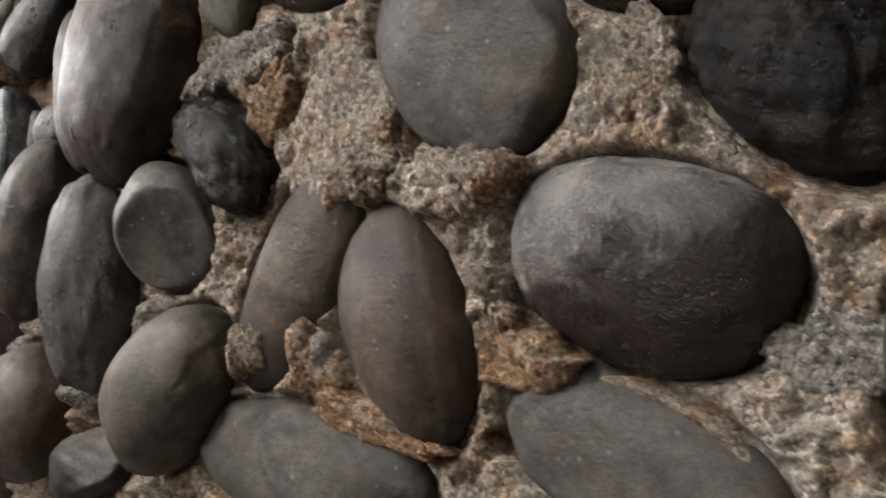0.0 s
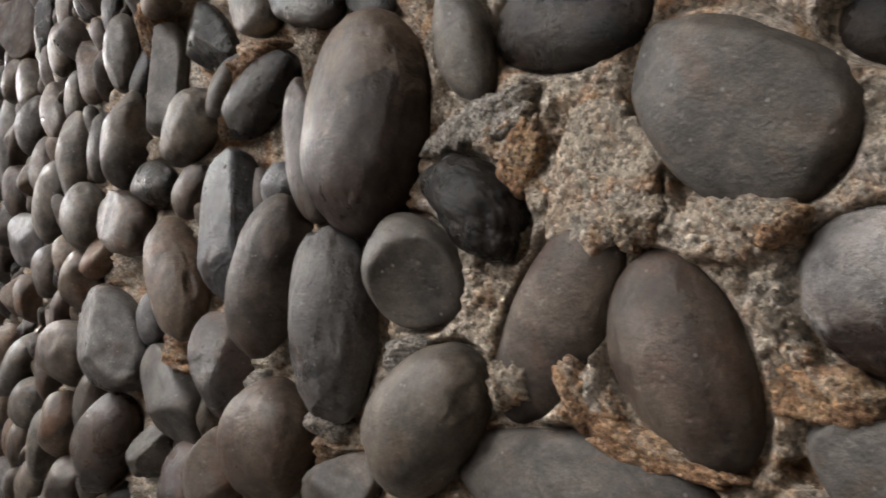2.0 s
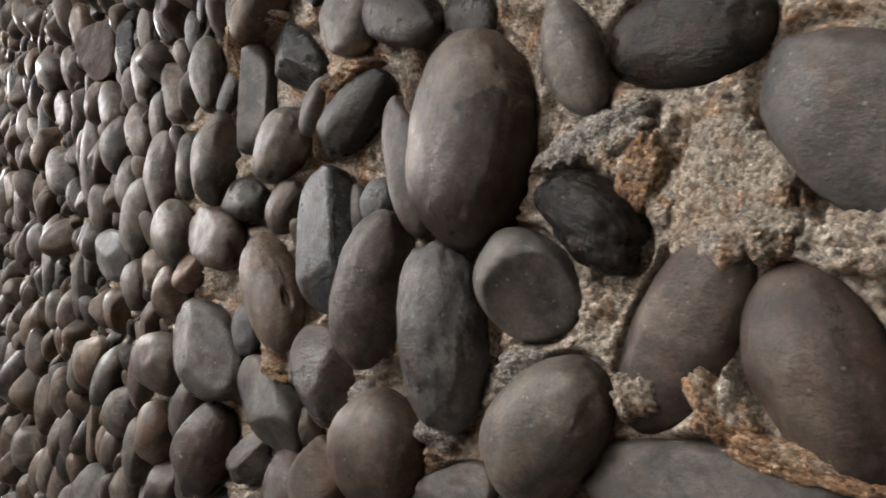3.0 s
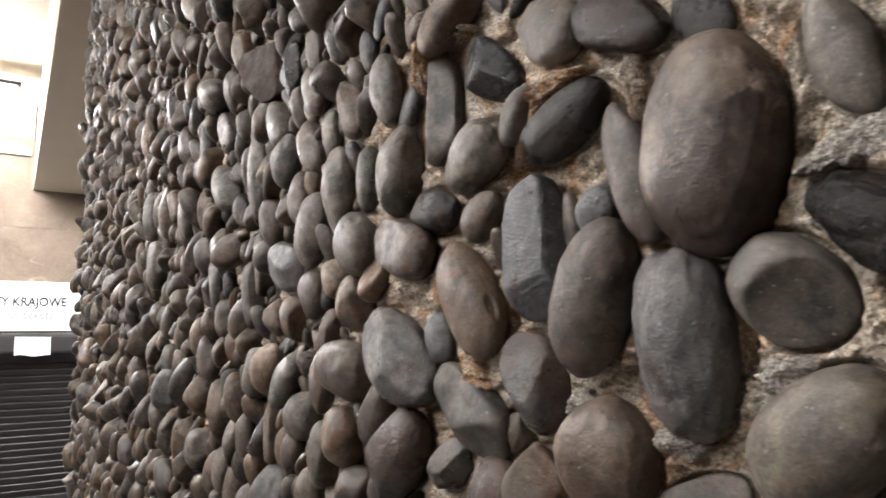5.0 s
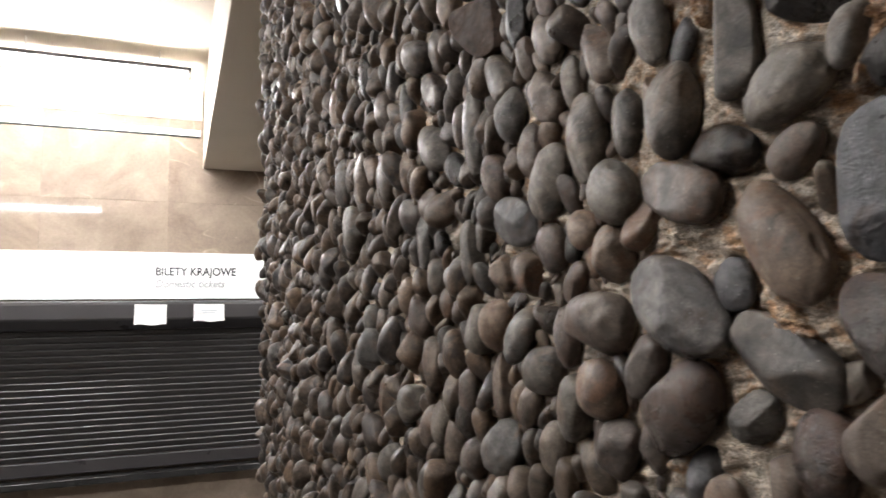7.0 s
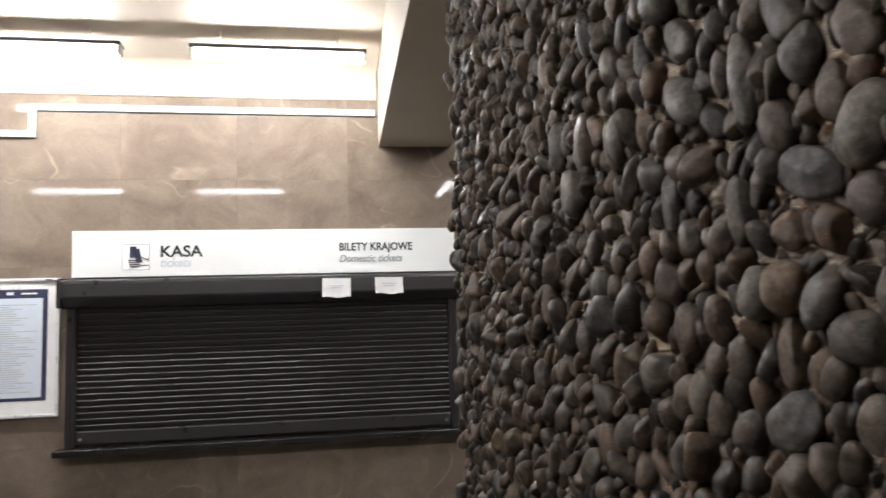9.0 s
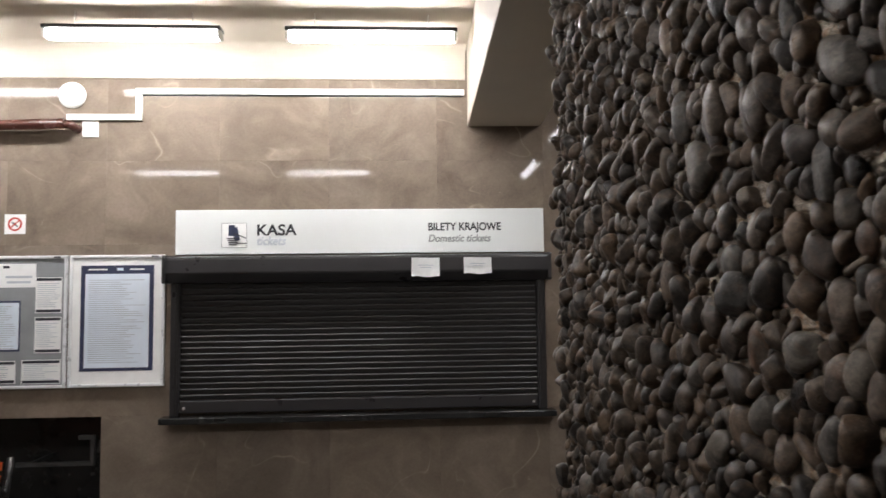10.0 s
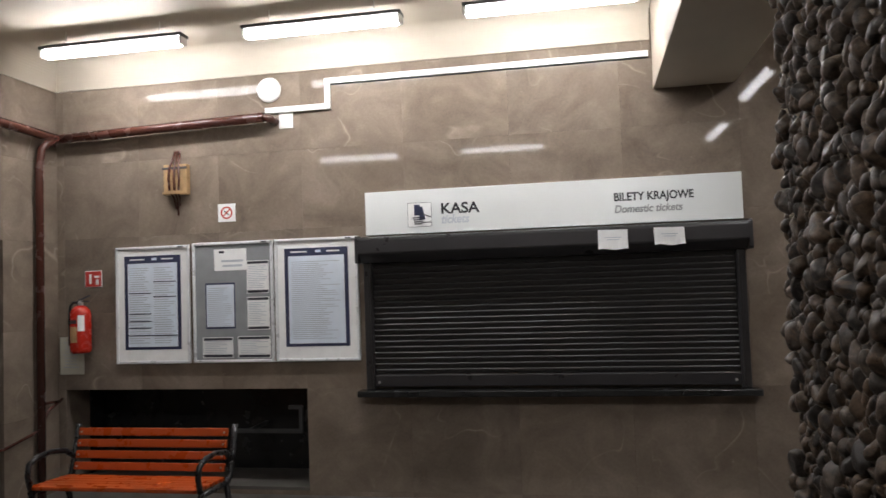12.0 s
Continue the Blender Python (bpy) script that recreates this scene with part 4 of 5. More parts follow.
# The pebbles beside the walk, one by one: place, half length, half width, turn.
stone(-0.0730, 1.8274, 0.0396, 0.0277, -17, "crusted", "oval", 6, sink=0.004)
stone(-0.1268, 1.9011, 0.0442, 0.0298, -49, "grey", "oval", 6, taper=0.2, cuts=((0.05, -0.25, 0.95, 0.62, 0.8), (-0.5, 0.3, 0.8, 0.8, 0.7)), sink=0.004)
stone(-0.1521, 1.8121, 0.0415, 0.0257, -66, "brown", "oval", 6, taper=-0.22, sink=0.004)
stone(-0.0765, 1.7769, 0.0386, 0.0221, -19, "grey", "oval", 6, taper=-0.1, cuts=((0.0, 0.1, 1.0, 0.55, 0.8), (0.35, 0.65, 0.65, 0.72, 0.85)), sink=0.004)
stone(-0.0285, 1.8723, 0.0355, 0.0237, -48, "jet", "rough", 6, sink=0.004)
stone(-0.0693, 1.9085, 0.0245, 0.0131, -24, "jet", "oval", 6, sink=0.004)
stone(-0.005, 1.803, 0.0234, 0.0149, 82, "grey", "oval", 5)
stone(-0.1998, 1.7637, 0.0605, 0.0237, -5, "grey", "oval", 6, cuts=((0.0, 0.3, 0.95, 0.7, 0.7),), sink=0.004)
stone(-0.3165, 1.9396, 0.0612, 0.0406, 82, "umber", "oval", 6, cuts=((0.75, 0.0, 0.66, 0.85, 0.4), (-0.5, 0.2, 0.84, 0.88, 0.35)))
stone(-0.3738, 1.9399, 0.0481, 0.0192, -75, "brown", "oval", 6)
stone(-0.2849, 1.8584, 0.0328, 0.0251, -43, "grey", "oval", 6, cuts=((0.5, -0.45, 0.74, 0.46, 1.2),))
stone(-0.2406, 1.8828, 0.0322, 0.0185, -42, "jet", "rough", 6)
stone(-0.3466, 1.8353, 0.0526, 0.0304, -87, "blue", "pitted", 6)
stone(-0.2749, 1.7874, 0.0413, 0.0278, 40, "grey", "oval", 6, taper=-0.1)
stone(-0.2046, 1.8295, 0.0482, 0.0224, 54, "brown", "sunk", 6)
stone(-0.4129, 1.8666, 0.0519, 0.0297, 65, "brown", "oval", 6)
stone(-0.4690, 1.9073, 0.0513, 0.0289, -90, "blue", "slabby", 6, cuts=((0.0, 0.06, 1.0, 0.5, 0.97), (0.1, -0.85, 0.5, 0.6, 0.97), (0.9, 0.0, 0.42, 0.78, 0.9)))
stone(-0.5524, 1.8789, 0.0547, 0.0278, -56, "tan", "oval", 6, taper=0.22)
stone(-0.4786, 1.8143, 0.0370, 0.0253, -70, "brownblack", "oval", 5, cuts=((0.3, 0.45, 0.83, 0.66, 0.9), (0.9, -0.1, 0.4, 0.7, 0.9)))
stone(-0.4093, 1.7697, 0.0365, 0.0340, -88, "brown", "oval", 6)
stone(-0.5613, 1.7921, 0.0531, 0.0276, -33, "grey", "slabby", 5, cuts=((-0.25, 0.35, 0.9, 0.5, 0.97), (0.3, -0.75, 0.6, 0.55, 0.95), (-0.7, -0.4, 0.6, 0.7, 0.9)))
stone(-0.6637, 1.8371, 0.0617, 0.0364, -39, "blue", "pitted", 5, cuts=((-0.3, 0.3, 0.9, 0.7, 0.9), (0.75, 0.2, 0.6, 0.75, 0.85)))
stone(-0.786, 1.827, 0.0511, 0.0328, -5, "brown", "oval", 5)
stone(-1.022, 1.832, 0.0343, 0.0333, 55, "tan", "oval", 5)
stone(-0.4345, 1.9885, 0.0440, 0.0218, 17, "black", "oval", 6, taper=-0.1)
stone(-0.5383, 1.9944, 0.0411, 0.0264, 16, "grey", "pitted", 5)
stone(-0.5155, 2.0557, 0.0399, 0.0232, -43, "black", "slabby", 5, taper=-0.2, cuts=((0.0, -0.85, 0.5, 0.42, 0.95), (-0.55, 0.3, 0.75, 0.6, 0.95), (0.65, 0.3, 0.7, 0.6, 0.95)))
stone(-0.5844, 2.0467, 0.0482, 0.0221, 89, "grey", "slabby", 5, cuts=((0.55, 0.1, 0.8, 0.6, 0.95), (-0.7, 0.1, 0.7, 0.7, 0.9)))
stone(-0.6032, 1.9616, 0.0359, 0.0200, -13, "black", "oval", 5)
stone(-0.5360, 1.9436, 0.0255, 0.0174, 26, "brown", "oval", 5)
stone(-0.6517, 1.9363, 0.0497, 0.0268, -24, "tan", "pitted", 5, cuts=((-0.2, 0.3, 0.93, 0.72, 0.9),))
stone(-0.656, 2.011, 0.0446, 0.0279, 87, "grey", "oval", 5)
stone(-0.723, 2.020, 0.0348, 0.0196, -88, "grey", "oval", 5)
stone(-0.790, 2.024, 0.0500, 0.0273, -88, "grey", "oval", 5)
stone(-0.746, 1.954, 0.0372, 0.0311, -48, "grey", "oval", 5)
stone(-0.4092, 1.9225, 0.0179, 0.0151, 23, "blue", "pitted", 5)
stone(-0.2452, 1.9631, 0.0365, 0.0157, -73, "grey", "oval", 6)
stone(-0.1908, 1.9538, 0.0385, 0.0223, -10, "black", "oval", 6, taper=0.1, sink=0.004)
stone(-0.3773, 2.0376, 0.0434, 0.0202, -30, "black", "oval", 5)
stone(-0.4410, 2.0584, 0.0332, 0.0237, -32, "grey", "pitted", 5)
stone(-0.320, 2.015, 0.0252, 0.0153, -39, "black", "sunk", 5)
stone(-0.3461, 1.7489, 0.0305, 0.0157, 15, "grey", "rough", 5)
stone(-0.4885, 1.7434, 0.0310, 0.0236, 47, "tan", "oval", 5)
stone(-0.509, 1.779, 0.0182, 0.0134, 50, "grey", "facet", 5)
stone(-1.0485, 2.2676, 0.0761, 0.0406, -50, "flake", "slabby", 5, taper=-0.2, cuts=((0.35, 0.1, 0.93, 0.15, 1.0), (0.0, 0.95, 0.3, 0.6, 1.0), (0.9, 0.0, 0.3, 0.6, 1.0)))
stone(-0.936, 2.230, 0.0495, 0.0239, -82, "black", "facet", 5)
stone(-0.865, 2.220, 0.0339, 0.0175, -73, "brown", "oval", 5)
stone(-0.798, 2.208, 0.0366, 0.0194, -68, "black", "oval", 5)
stone(-0.860, 2.163, 0.0396, 0.0248, -53, "brown", "oval", 5)
stone(-0.769, 2.111, 0.0425, 0.0225, -66, "tan", "facet", 5)
stone(-0.680, 2.100, 0.0407, 0.0220, -74, "grey", "pitted", 5)
stone(-0.721, 2.158, 0.0271, 0.0137, -76, "blue", "pitted", 5)
stone(-0.991, 2.159, 0.0494, 0.0256, -52, "grey", "oval", 5)
stone(-0.923, 2.164, 0.0325, 0.0168, -72, "brown", "oval", 5)
stone(-0.873, 2.096, 0.0406, 0.0246, -56, "brown", "oval", 5)
stone(-0.819, 2.096, 0.0323, 0.0161, -80, "grey", "oval", 5)
stone(-0.962, 2.099, 0.0387, 0.0287, -77, "grey", "oval", 5)
stone(-1.080, 2.114, 0.0684, 0.0252, -81, "grey", "oval", 5)
stone(-0.916, 2.040, 0.0379, 0.0236, -81, "brown", "oval", 5)
stone(-1.012, 2.028, 0.0388, 0.0280, -57, "brown", "oval", 5)
stone(-1.154, 2.075, 0.0398, 0.0224, -41, "black", "oval")
stone(-0.876, 1.993, 0.0483, 0.0347, 56, "grey", "sunk", 5)
stone(-1.226, 2.128, 0.0581, 0.0312, -48, "grey", "oval")
stone(-0.963, 1.961, 0.0493, 0.0314, -24, "blue", "facet", 5)
stone(-0.812, 1.927, 0.0265, 0.0214, -32, "tan", "oval", 5)
stone(-0.876, 1.916, 0.0304, 0.0245, -68, "brown", "oval", 5)
stone(-0.756, 1.895, 0.0307, 0.0279, -40, "tan", "oval", 5)
stone(-0.836, 1.873, 0.0263, 0.0148, 48, "brown", "oval", 5)
stone(-1.106, 1.939, 0.0498, 0.0227, -86, "grey", "oval", 5)
stone(-1.012, 1.899, 0.0270, 0.0233, -55, "tan", "facet", 5)
stone(-0.939, 1.890, 0.0299, 0.0244, -75, "tan", "facet", 5)
stone(-0.899, 1.834, 0.0274, 0.0172, -3, "black", "facet", 5)
stone(-0.856, 1.814, 0.0353, 0.0208, -81, "brown", "oval", 5)
stone(-0.911, 1.774, 0.0372, 0.0286, 10, "grey", "oval", 5)
stone(-1.022, 1.756, 0.0475, 0.0207, -88, "brown", "oval", 5)
stone(-0.788, 1.760, 0.0341, 0.0311, -9, "tan", "oval", 5)
stone(-0.719, 1.783, 0.0334, 0.0212, 58, "brown", "oval", 5)
stone(-0.843, 1.737, 0.0377, 0.0250, 82, "grey", "oval", 5)
stone(-0.6666, 1.7509, 0.0498, 0.0334, 43, "brownblack", "oval", 5)
stone(-0.766, 1.702, 0.0324, 0.0253, 62, "brown", "oval", 5)
stone(-0.712, 1.712, 0.0252, 0.0182, 87, "brown", "oval", 5)
stone(-1.021, 1.667, 0.0472, 0.0340, 32, "grey", "pitted", 5)
stone(-0.889, 1.687, 0.0334, 0.0237, 74, "grey", "oval", 5)
stone(-1.121, 1.743, 0.0410, 0.0248, 87, "brown", "oval", 5)
stone(-0.946, 1.729, 0.0272, 0.0205, 77, "brown", "oval", 5)
stone(-1.257, 1.774, 0.0463, 0.0277, 82, "brown", "oval")
stone(-0.594, 1.748, 0.0242, 0.0184, 36, "grey", "rough", 5)
stone(-1.224, 1.686, 0.0361, 0.0294, 56, "grey", "oval")
stone(-0.606, 1.851, 0.0223, 0.0196, -65, "blue", "sunk", 5)
stone(-1.630, 2.127, 0.0537, 0.0269, -74, "brown", "oval")
stone(-1.492, 2.122, 0.0561, 0.0241, -74, "brown", "oval")
stone(-1.203, 1.870, 0.0264, 0.0195, -81, "tan", "oval")
stone(-1.466, 2.129, 0.0491, 0.0298, -80, "brown", "oval")
stone(-1.619, 2.162, 0.0606, 0.0342, -81, "brown", "oval")
stone(-1.773, 2.186, 0.0608, 0.0347, -80, "grey", "oval")
stone(-1.362, 2.118, 0.0415, 0.0223, -85, "tan", "oval")
stone(-1.340, 2.033, 0.0430, 0.0312, -37, "brown", "oval")
stone(-1.254, 2.037, 0.0338, 0.0276, -35, "brown", "oval")
stone(-1.284, 1.978, 0.0492, 0.0232, 89, "grey", "oval")
stone(-1.219, 1.967, 0.0246, 0.0205, -66, "black", "oval")
stone(-1.681, 2.061, 0.0563, 0.0428, -58, "grey", "oval")
stone(-1.234, 1.916, 0.0307, 0.0238, -86, "grey", "oval")
stone(-1.358, 1.892, 0.0342, 0.0310, -77, "tan", "oval")
stone(-1.294, 1.853, 0.0401, 0.0324, 86, "brown", "oval")
stone(-1.568, 1.856, 0.0353, 0.0335, -87, "grey", "oval")
stone(-1.561, 1.799, 0.0470, 0.0441, 50, "grey", "oval")
stone(-1.860, 1.836, 0.0557, 0.0343, 86, "tan", "oval")
stone(-1.360, 1.707, 0.0429, 0.0321, 22, "grey", "facet")
stone(-1.271, 1.673, 0.0379, 0.0296, 51, "tan", "oval")
stone(-1.369, 1.634, 0.0349, 0.0251, 36, "black", "oval")
stone(-1.586, 1.713, 0.0407, 0.0297, 74, "brown", "oval")
stone(-1.494, 1.706, 0.0470, 0.0248, 82, "tan", "oval")
stone(-1.187, 1.655, 0.0408, 0.0245, 76, "brown", "oval")
stone(-1.080, 1.827, 0.0366, 0.0299, 70, "grey", "oval", 5)
stone(-1.231, 2.225, 0.0511, 0.0268, -47, "brown", "oval")
stone(-1.475, 2.267, 0.0462, 0.0267, -59, "brown", "oval")
stone(-1.590, 2.381, 0.0591, 0.0283, -78, "black", "oval")
stone(-1.829, 2.380, 0.0585, 0.0277, -79, "tan", "oval")
stone(-1.484, 1.587, 0.0435, 0.0300, 40, "grey", "oval")
stone(-1.300, 1.581, 0.0415, 0.0265, 67, "grey", "oval")
stone(-1.658, 1.493, 0.0525, 0.0320, 43, "grey", "oval")
stone(-1.133, 1.701, 0.0323, 0.0255, 57, "black", "oval", 5)
stone(-1.114, 1.645, 0.0361, 0.0265, 54, "brown", "oval", 5)
stone(-0.965, 1.735, 0.0295, 0.0217, 72, "tan", "oval", 5)
stone(-1.357, 2.245, 0.0465, 0.0218, -84, "grey", "oval")
stone(-1.137, 2.138, 0.0371, 0.0170, -88, "brown", "oval", 5)
# Broken crusts and lumps of mortar between the large pebbles.
lump_of_mortar(-0.1775, 1.8842, 0.0336, 0.0220, 67, MORTAR, 0.0075, "pale broken crust of mortar")
lump_of_mortar(-0.1620, 1.8640, 0.0125, 0.0100, 60, MORTAR, 0.0110)
lump_of_mortar(-0.1243, 1.8562, 0.0182, 0.0116, -18, MORTAR, 0.0095)
lump_of_mortar(-0.1120, 1.8545, 0.0085, 0.0075, 20, RUSTY, 0.0125, "rust-stained lump of mortar")
lump_of_mortar(-0.1890, 1.7990, 0.0178, 0.0090, -56, RUSTY, 0.0085)
lump_of_mortar(-0.1638, 1.7826, 0.0269, 0.0080, -16, RUSTY, 0.0090)
lump_of_mortar(-0.1040, 1.8023, 0.0169, 0.0087, -10, RUSTY, 0.0075)
lump_of_mortar(-0.2380, 1.9200, 0.0330, 0.0100, 12, CEMENT, 0.0085, "smooth grey smear of cement")
lump_of_mortar(-0.2180, 1.8960, 0.0250, 0.0085, 62, RUSTY, 0.0060)
lump_of_mortar(-0.1141, 1.8198, 0.0115, 0.0058, -59, MORTAR, 0.0075)
lump_of_mortar(-0.0698, 1.8790, 0.0180, 0.0110, -74, MORTAR, 0.0050)
lump_of_mortar(-0.0289, 1.8050, 0.0185, 0.0085, -5, CEMENT, 0.0045)
lump_of_mortar(-0.2904, 1.8169, 0.0150, 0.0095, -3, CEMENT, 0.0110)
lump_of_mortar(-0.2260, 1.8042, 0.0120, 0.0100, -38, MORTAR, 0.0080)
lump_of_mortar(-0.3540, 1.9160, 0.0200, 0.0051, -75, CEMENT, 0.0100)
lump_of_mortar(-0.4680, 1.9920, 0.0302, 0.0076, 61, RUSTY, 0.0160)
lump_of_mortar(-0.4390, 2.0180, 0.0255, 0.0080, 1, RUSTY, 0.0170)
lump_of_mortar(-0.6020, 2.1030, 0.0323, 0.0129, 67, RUSTY, 0.0200)
lump_of_mortar(-0.5720, 2.1110, 0.0300, 0.0086, -14, MORTAR, 0.0200)
lump_of_mortar(-0.3690, 1.9910, 0.0223, 0.0080, -78, MORTAR, 0.0130)
lump_of_mortar(-0.4350, 1.7970, 0.0171, 0.0103, 6, CEMENT, 0.0110)
lump_of_mortar(-0.3610, 1.7810, 0.0159, 0.0090, 0, CEMENT, 0.0100)
lump_of_mortar(-0.5540, 1.8200, 0.0219, 0.0110, -48, RUSTY, 0.0170)


# The rest, sprinkled between them: large ones first, then smaller ones into the gaps.
STEP = 0.004
NX, NZ = int((X1 - X0) / STEP) + 1, int(Z1 / STEP) + 1
taken = np.zeros((NX, NZ), bool)


def cells(x, z, a, b, turn, grow):
    i0, i1 = max(0, int((x - a * grow - X0) / STEP)), min(NX, int((x + a * grow - X0) / STEP) + 2)
    j0, j1 = max(0, int((z - a * grow) / STEP)), min(NZ, int((z + a * grow) / STEP) + 2)
    gx, gz = np.meshgrid(X0 + STEP * np.arange(i0, i1) - x, STEP * np.arange(j0, j1) - z, indexing="ij")
    c, s = math.cos(radians(turn)), math.sin(radians(turn))
    q = ((c * gx + s * gz) / a) ** 2 + ((c * gz - s * gx) / b) ** 2
    return slice(i0, i1), slice(j0, j1), q


def claim(x, z, a, b, turn, allow):
    i, j, q = cells(x, z, a, b, turn, 1.1)
    if q.size == 0:
        return False
    inside = q < 0.95
    if allow < 1 and (taken[i, j] & inside).sum() > allow * max(1, inside.sum()):
        return False
    taken[i, j] |= q < 0.9
    return True


for s in SET:
    claim(*s, 1)
extra = []
for tries, lo, hi, allow in ((5000, 0.032, 0.05, 0.05), (18000, 0.022, 0.033, 0.1), (28000, 0.015, 0.024, 0.15), (24000, 0.010, 0.016, 0.2)):
    for x, z, a, e, turn in zip(rng.uniform(X0 + 0.01, X1, tries), rng.uniform(0.0, Z1, tries), rng.uniform(lo, hi, tries), rng.uniform(0.36, 0.72, tries), rng.normal(86, 24, tries)):
        if -0.37 < x < 0.03 and 1.7 < z < 2.0 or -0.75 < x < 0.1 and 1.68 < z < 2.12 and lo < 0.02:
            continue
        i, j = int((x - X0) / STEP), int(z / STEP)
        if taken[i, j]:
            continue
        if claim(x, z, a, a * e, turn, allow):
            extra.append((x, z, a, a * e, turn))
SINGLE = 165
extra.sort(key=lambda s: abs(s[0] + 0.5) + 1.5 * abs(s[1] - 1.9))
tones = ["grey", "brown", "grey", "tan", "brown", "black", "blue", "brownblack"]
kinds = ["oval", "facet", "facet", "slabby", "facet", "egg"]
for s in extra[:SINGLE]:
    stone(*s, tones[rng.integers(8)], kinds[rng.integers(6)], 3)
# along the free end of the wall the pebbles wrap round the corner
end = []
for tries, lo, hi in ((900, 0.022, 0.034),):
    for z, y in zip(rng.uniform(0.02, Z1 - 0.03, tries), rng.uniform(0.12, 0.76, tries)):
        if all((z - p) ** 2 + (y - q) ** 2 > 0.05 ** 2 for p, q in end):
            end.append((z, y))
vs, fs, count = [], [], 0
for s in extra[SINGLE:]:
    x, z, a, b, turn = s
    n = 3 if 0.8 < z < 2.8 and x < 0.5 else 2
    SET.append(s)
    d = min(0.036, rng.uniform(0.85, 1.4) * b)
    v = shaped(n, a, b, d, turn, kinds[rng.integers(6)], True) + (x, FACE + SLOPE * x + max(-0.002 + rng.uniform(-0.006, 0.006), bed_depth(x) - 0.5 * d), z)
    vs.append(v)
    fs.append(BALL[n][1] + count)
    count += len(v)
for z, y in end:
    a = rng.uniform(0.025, 0.036)
    v = shaped(2, a, a * 0.7, 0.02, rng.normal(80, 20), "oval")
    v = np.stack([v[:, 1] + X0 - 0.004, v[:, 0] + y, v[:, 2] + z], 1)
    vs.append(v)
    fs.append(BALL[2][1] + count)
    count += len(v)
rest = new("pebbles", mesh_from("pebbles", np.concatenate(vs), np.concatenate(fs), STONE["mix"]))
rest.parent = pebble_wall
tagged(rest, "many small dark river pebbles", kind="stuff")


# mortar bed: lumpy, pulled up round each pebble
def lattice(x, z, cell, seed):
    g = np.random.default_rng(seed).uniform(-1, 1, (int(6 / cell) + 4, int(5 / cell) + 4))
    u, w = (x + 3.2) / cell, (z + 0.3) / cell
    i, j = u.astype(int), w.astype(int)
    fu, fw = u - i, w - j
    fu, fw = fu * fu * (3 - 2 * fu), fw * fw * (3 - 2 * fw)
    return (g[i, j] * (1 - fu) + g[i + 1, j] * fu) * (1 - fw) + (g[i, j + 1] * (1 - fu) + g[i + 1, j + 1] * fu) * fw


xs = np.concatenate([np.arange(X0, -1.2, 0.011), np.arange(-1.2, -0.45, 0.005), np.arange(-0.45, -0.3, 0.0018), np.arange(-0.3, 0.03, 0.0008), np.arange(0.03, 0.12, 0.0018), np.arange(0.12, X1, 0.014), [X1]])
zs = np.concatenate([np.arange(0, 1.4, 0.02), np.arange(1.4, 1.66, 0.007), np.arange(1.66, 1.73, 0.0018), np.arange(1.73, 1.93, 0.0008), np.arange(1.93, 2.12, 0.0018), np.arange(2.12, 2.5, 0.007), np.arange(2.5, Z1, 0.016), [Z1]])
GX, GZ = np.meshgrid(xs, zs, indexing="ij")
edge = np.full(GX.shape, 0.06)
for x, z, a, b, turn in SET:
    i0, i1 = np.searchsorted(xs, (x - a - 0.05, x + a + 0.05))
    j0, j1 = np.searchsorted(zs, (z - a - 0.05, z + a + 0.05))
    gx, gz = GX[i0:i1, j0:j1] - x, GZ[i0:i1, j0:j1] - z
    c, s = math.cos(radians(turn)), math.sin(radians(turn))
    q = np.sqrt(((c * gx + s * gz) / a) ** 2 + ((c * gz - s * gx) / b) ** 2)
    edge[i0:i1, j0:j1] = np.minimum(edge[i0:i1, j0:j1], (q - 1) * math.sqrt(a * b))
ridge = 1 - np.abs(lattice(GX, GZ, 0.031, 5))
lump = 0.006 * lattice(GX, GZ, 0.06, 1) + 0.006 * lattice(GX, GZ, 0.022, 2) + 0.005 * ridge ** 2 - 0.003 + 0.004 * np.abs(lattice(GX, GZ, 0.009, 3)) + 0.0036 * lattice(GX, GZ, 0.0042, 4)
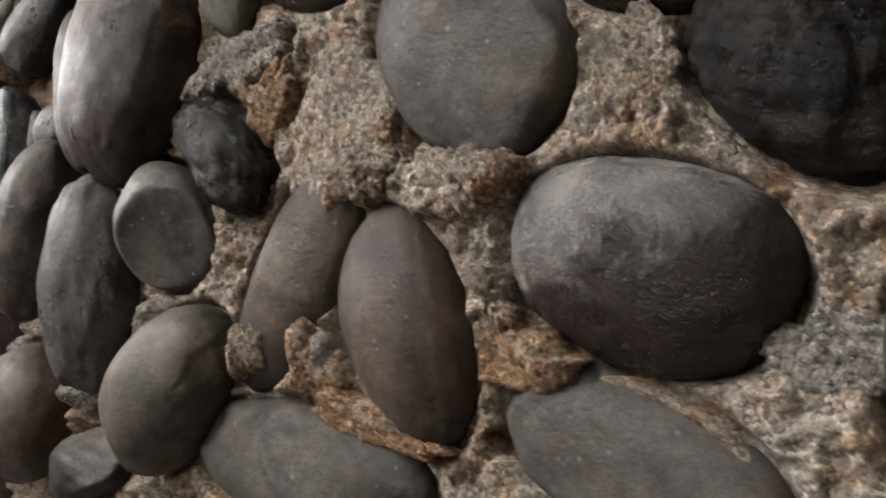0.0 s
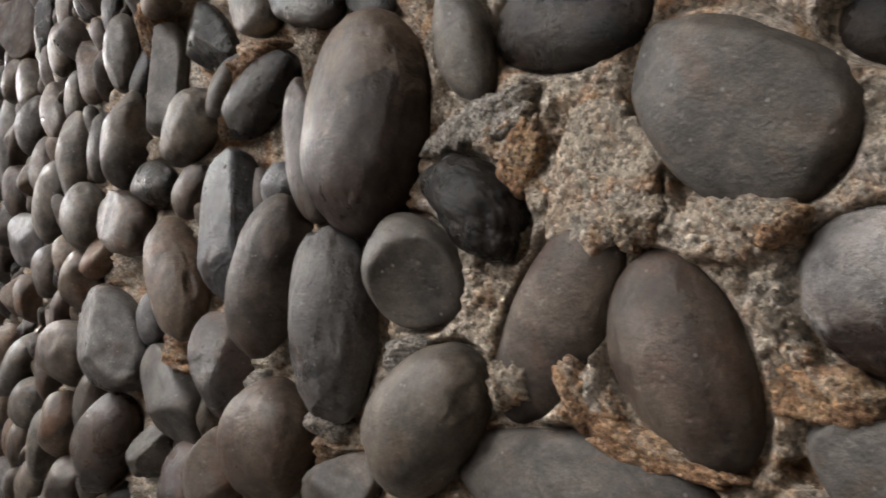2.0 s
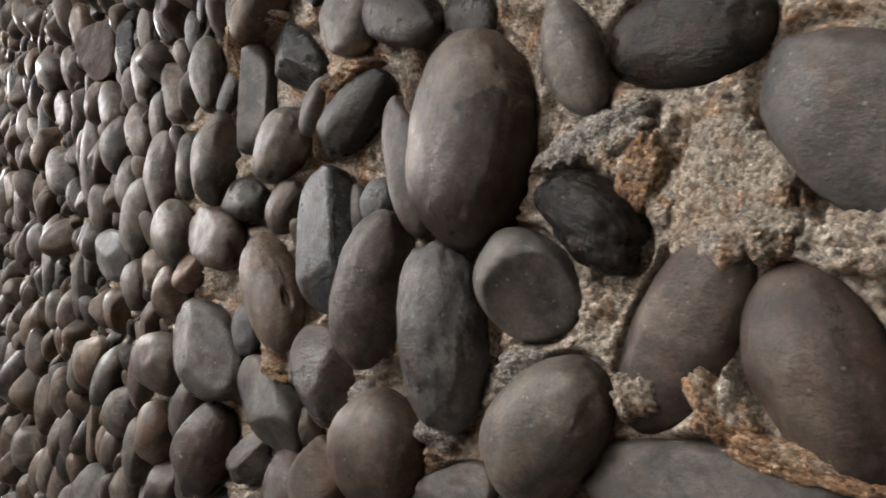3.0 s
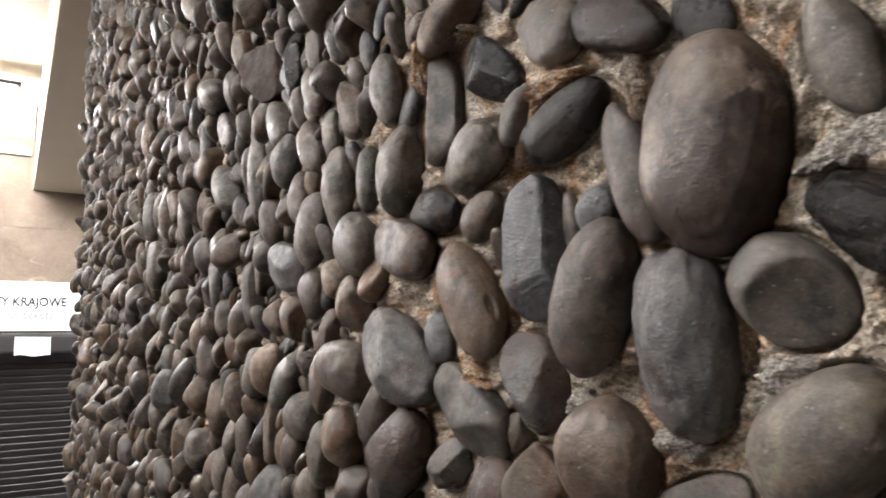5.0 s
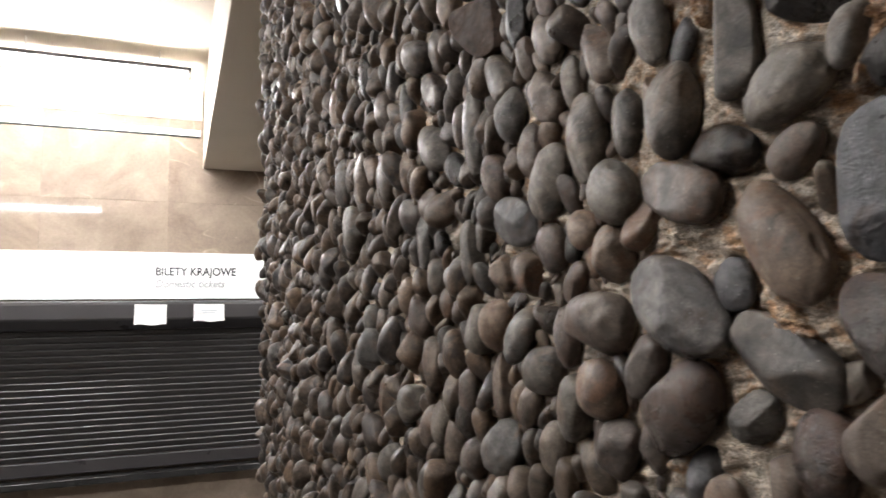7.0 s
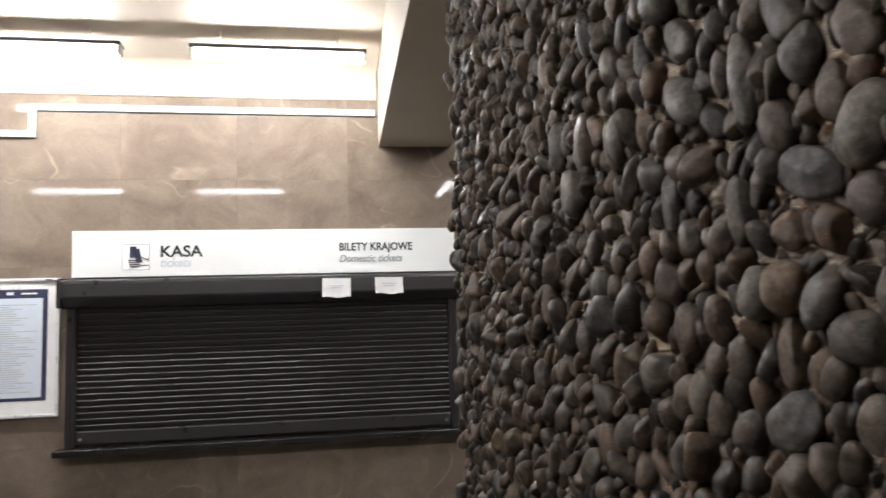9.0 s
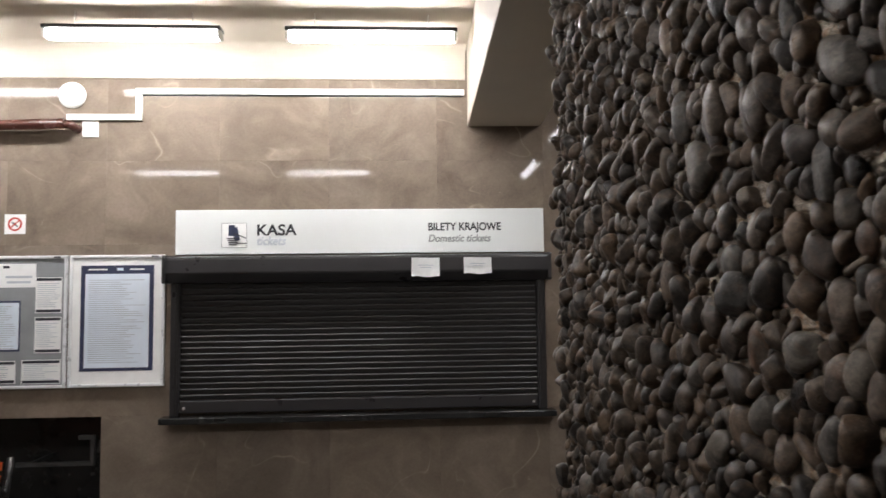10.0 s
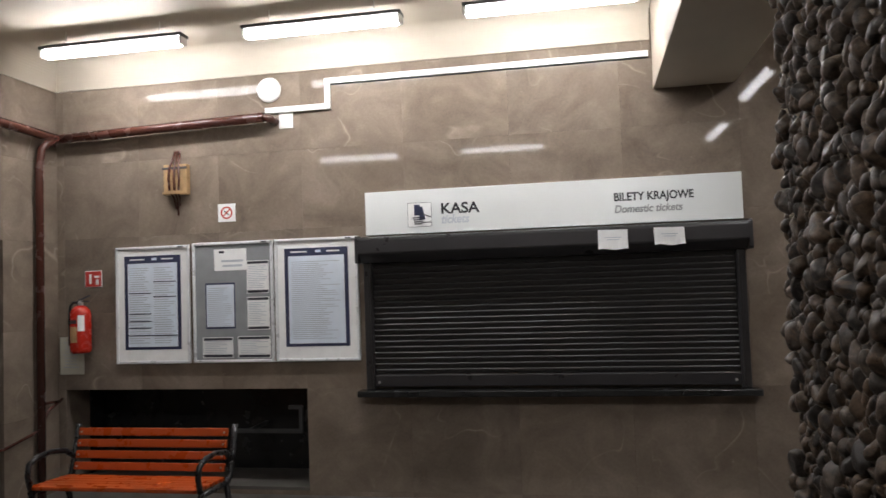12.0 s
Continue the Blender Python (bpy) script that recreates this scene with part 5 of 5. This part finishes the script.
lump -= 0.012 * np.clip(lattice(GX, GZ, 0.017, 6) - 0.62, 0, 0.2) / 0.2          # small blow holes
lump *= np.clip(edge / 0.009, 0, 1)
full = np.clip((GX + 0.4) / 0.25, 0, 1)
lump *= 1 - 0.5 * full
fine = 0.0010 * lattice(GX, GZ, 0.0021, 8) + 0.0011 * np.clip(lattice(GX, GZ, 0.0034, 9), -1, 0.3)
depth = bed_depth(GX) - 0.003 * full - 0.004 * np.exp(-np.maximum(edge, 0) / 0.007) + 0.009 * np.exp(-(edge / 0.0026) ** 2) + np.clip(-edge, 0, 0.02) * 0.9 - lump - fine * np.clip(edge / 0.004, 0, 1)
for x, z, a, b, turn, deep in ((-0.2589, 1.9064, 0.009, 0.005, -10, 0.014), (-0.2157, 1.9203, 0.004, 0.003, 30, 0.008), (-0.1701, 1.8969, 0.0022, 0.003, 0, 0.006),
                               (-0.1971, 1.8833, 0.008, 0.0022, 50, 0.008), (-0.146, 1.8725, 0.003, 0.007, 10, 0.010), (-0.1195, 1.8698, 0.006, 0.003, -30, 0.008),
                               (-0.2411, 1.8558, 0.003, 0.005, 0, 0.010), (-0.3123, 1.8289, 0.005, 0.012, 0, 0.012), (-0.1151, 1.7779, 0.005, 0.004, 0, 0.010)):
    c, s = math.cos(radians(turn)), math.sin(radians(turn))          # hollows where crusts have broken away
    gx, gz = GX - x, GZ - z
    q = np.sqrt(((c * gx + s * gz) / a) ** 2 + ((c * gz - s * gx) / b) ** 2) + 0.25 * lattice(GX, GZ, 0.0034, 9)
    depth += deep * np.clip((1.25 - q) / 0.5, 0, 1)
GY = FACE + SLOPE * GX + depth
nx, nz = GX.shape
ids = np.arange(nx * nz).reshape(nx, nz)
quads = np.stack([ids[:-1, :-1], ids[1:, :-1], ids[1:, 1:], ids[:-1, 1:]], -1).reshape(-1, 4)
bed = new("mortar_bed", mesh_from("mortar_bed", np.stack([GX, GY, GZ], -1).reshape(-1, 3), quads, MORTAR))
bed.parent = pebble_wall
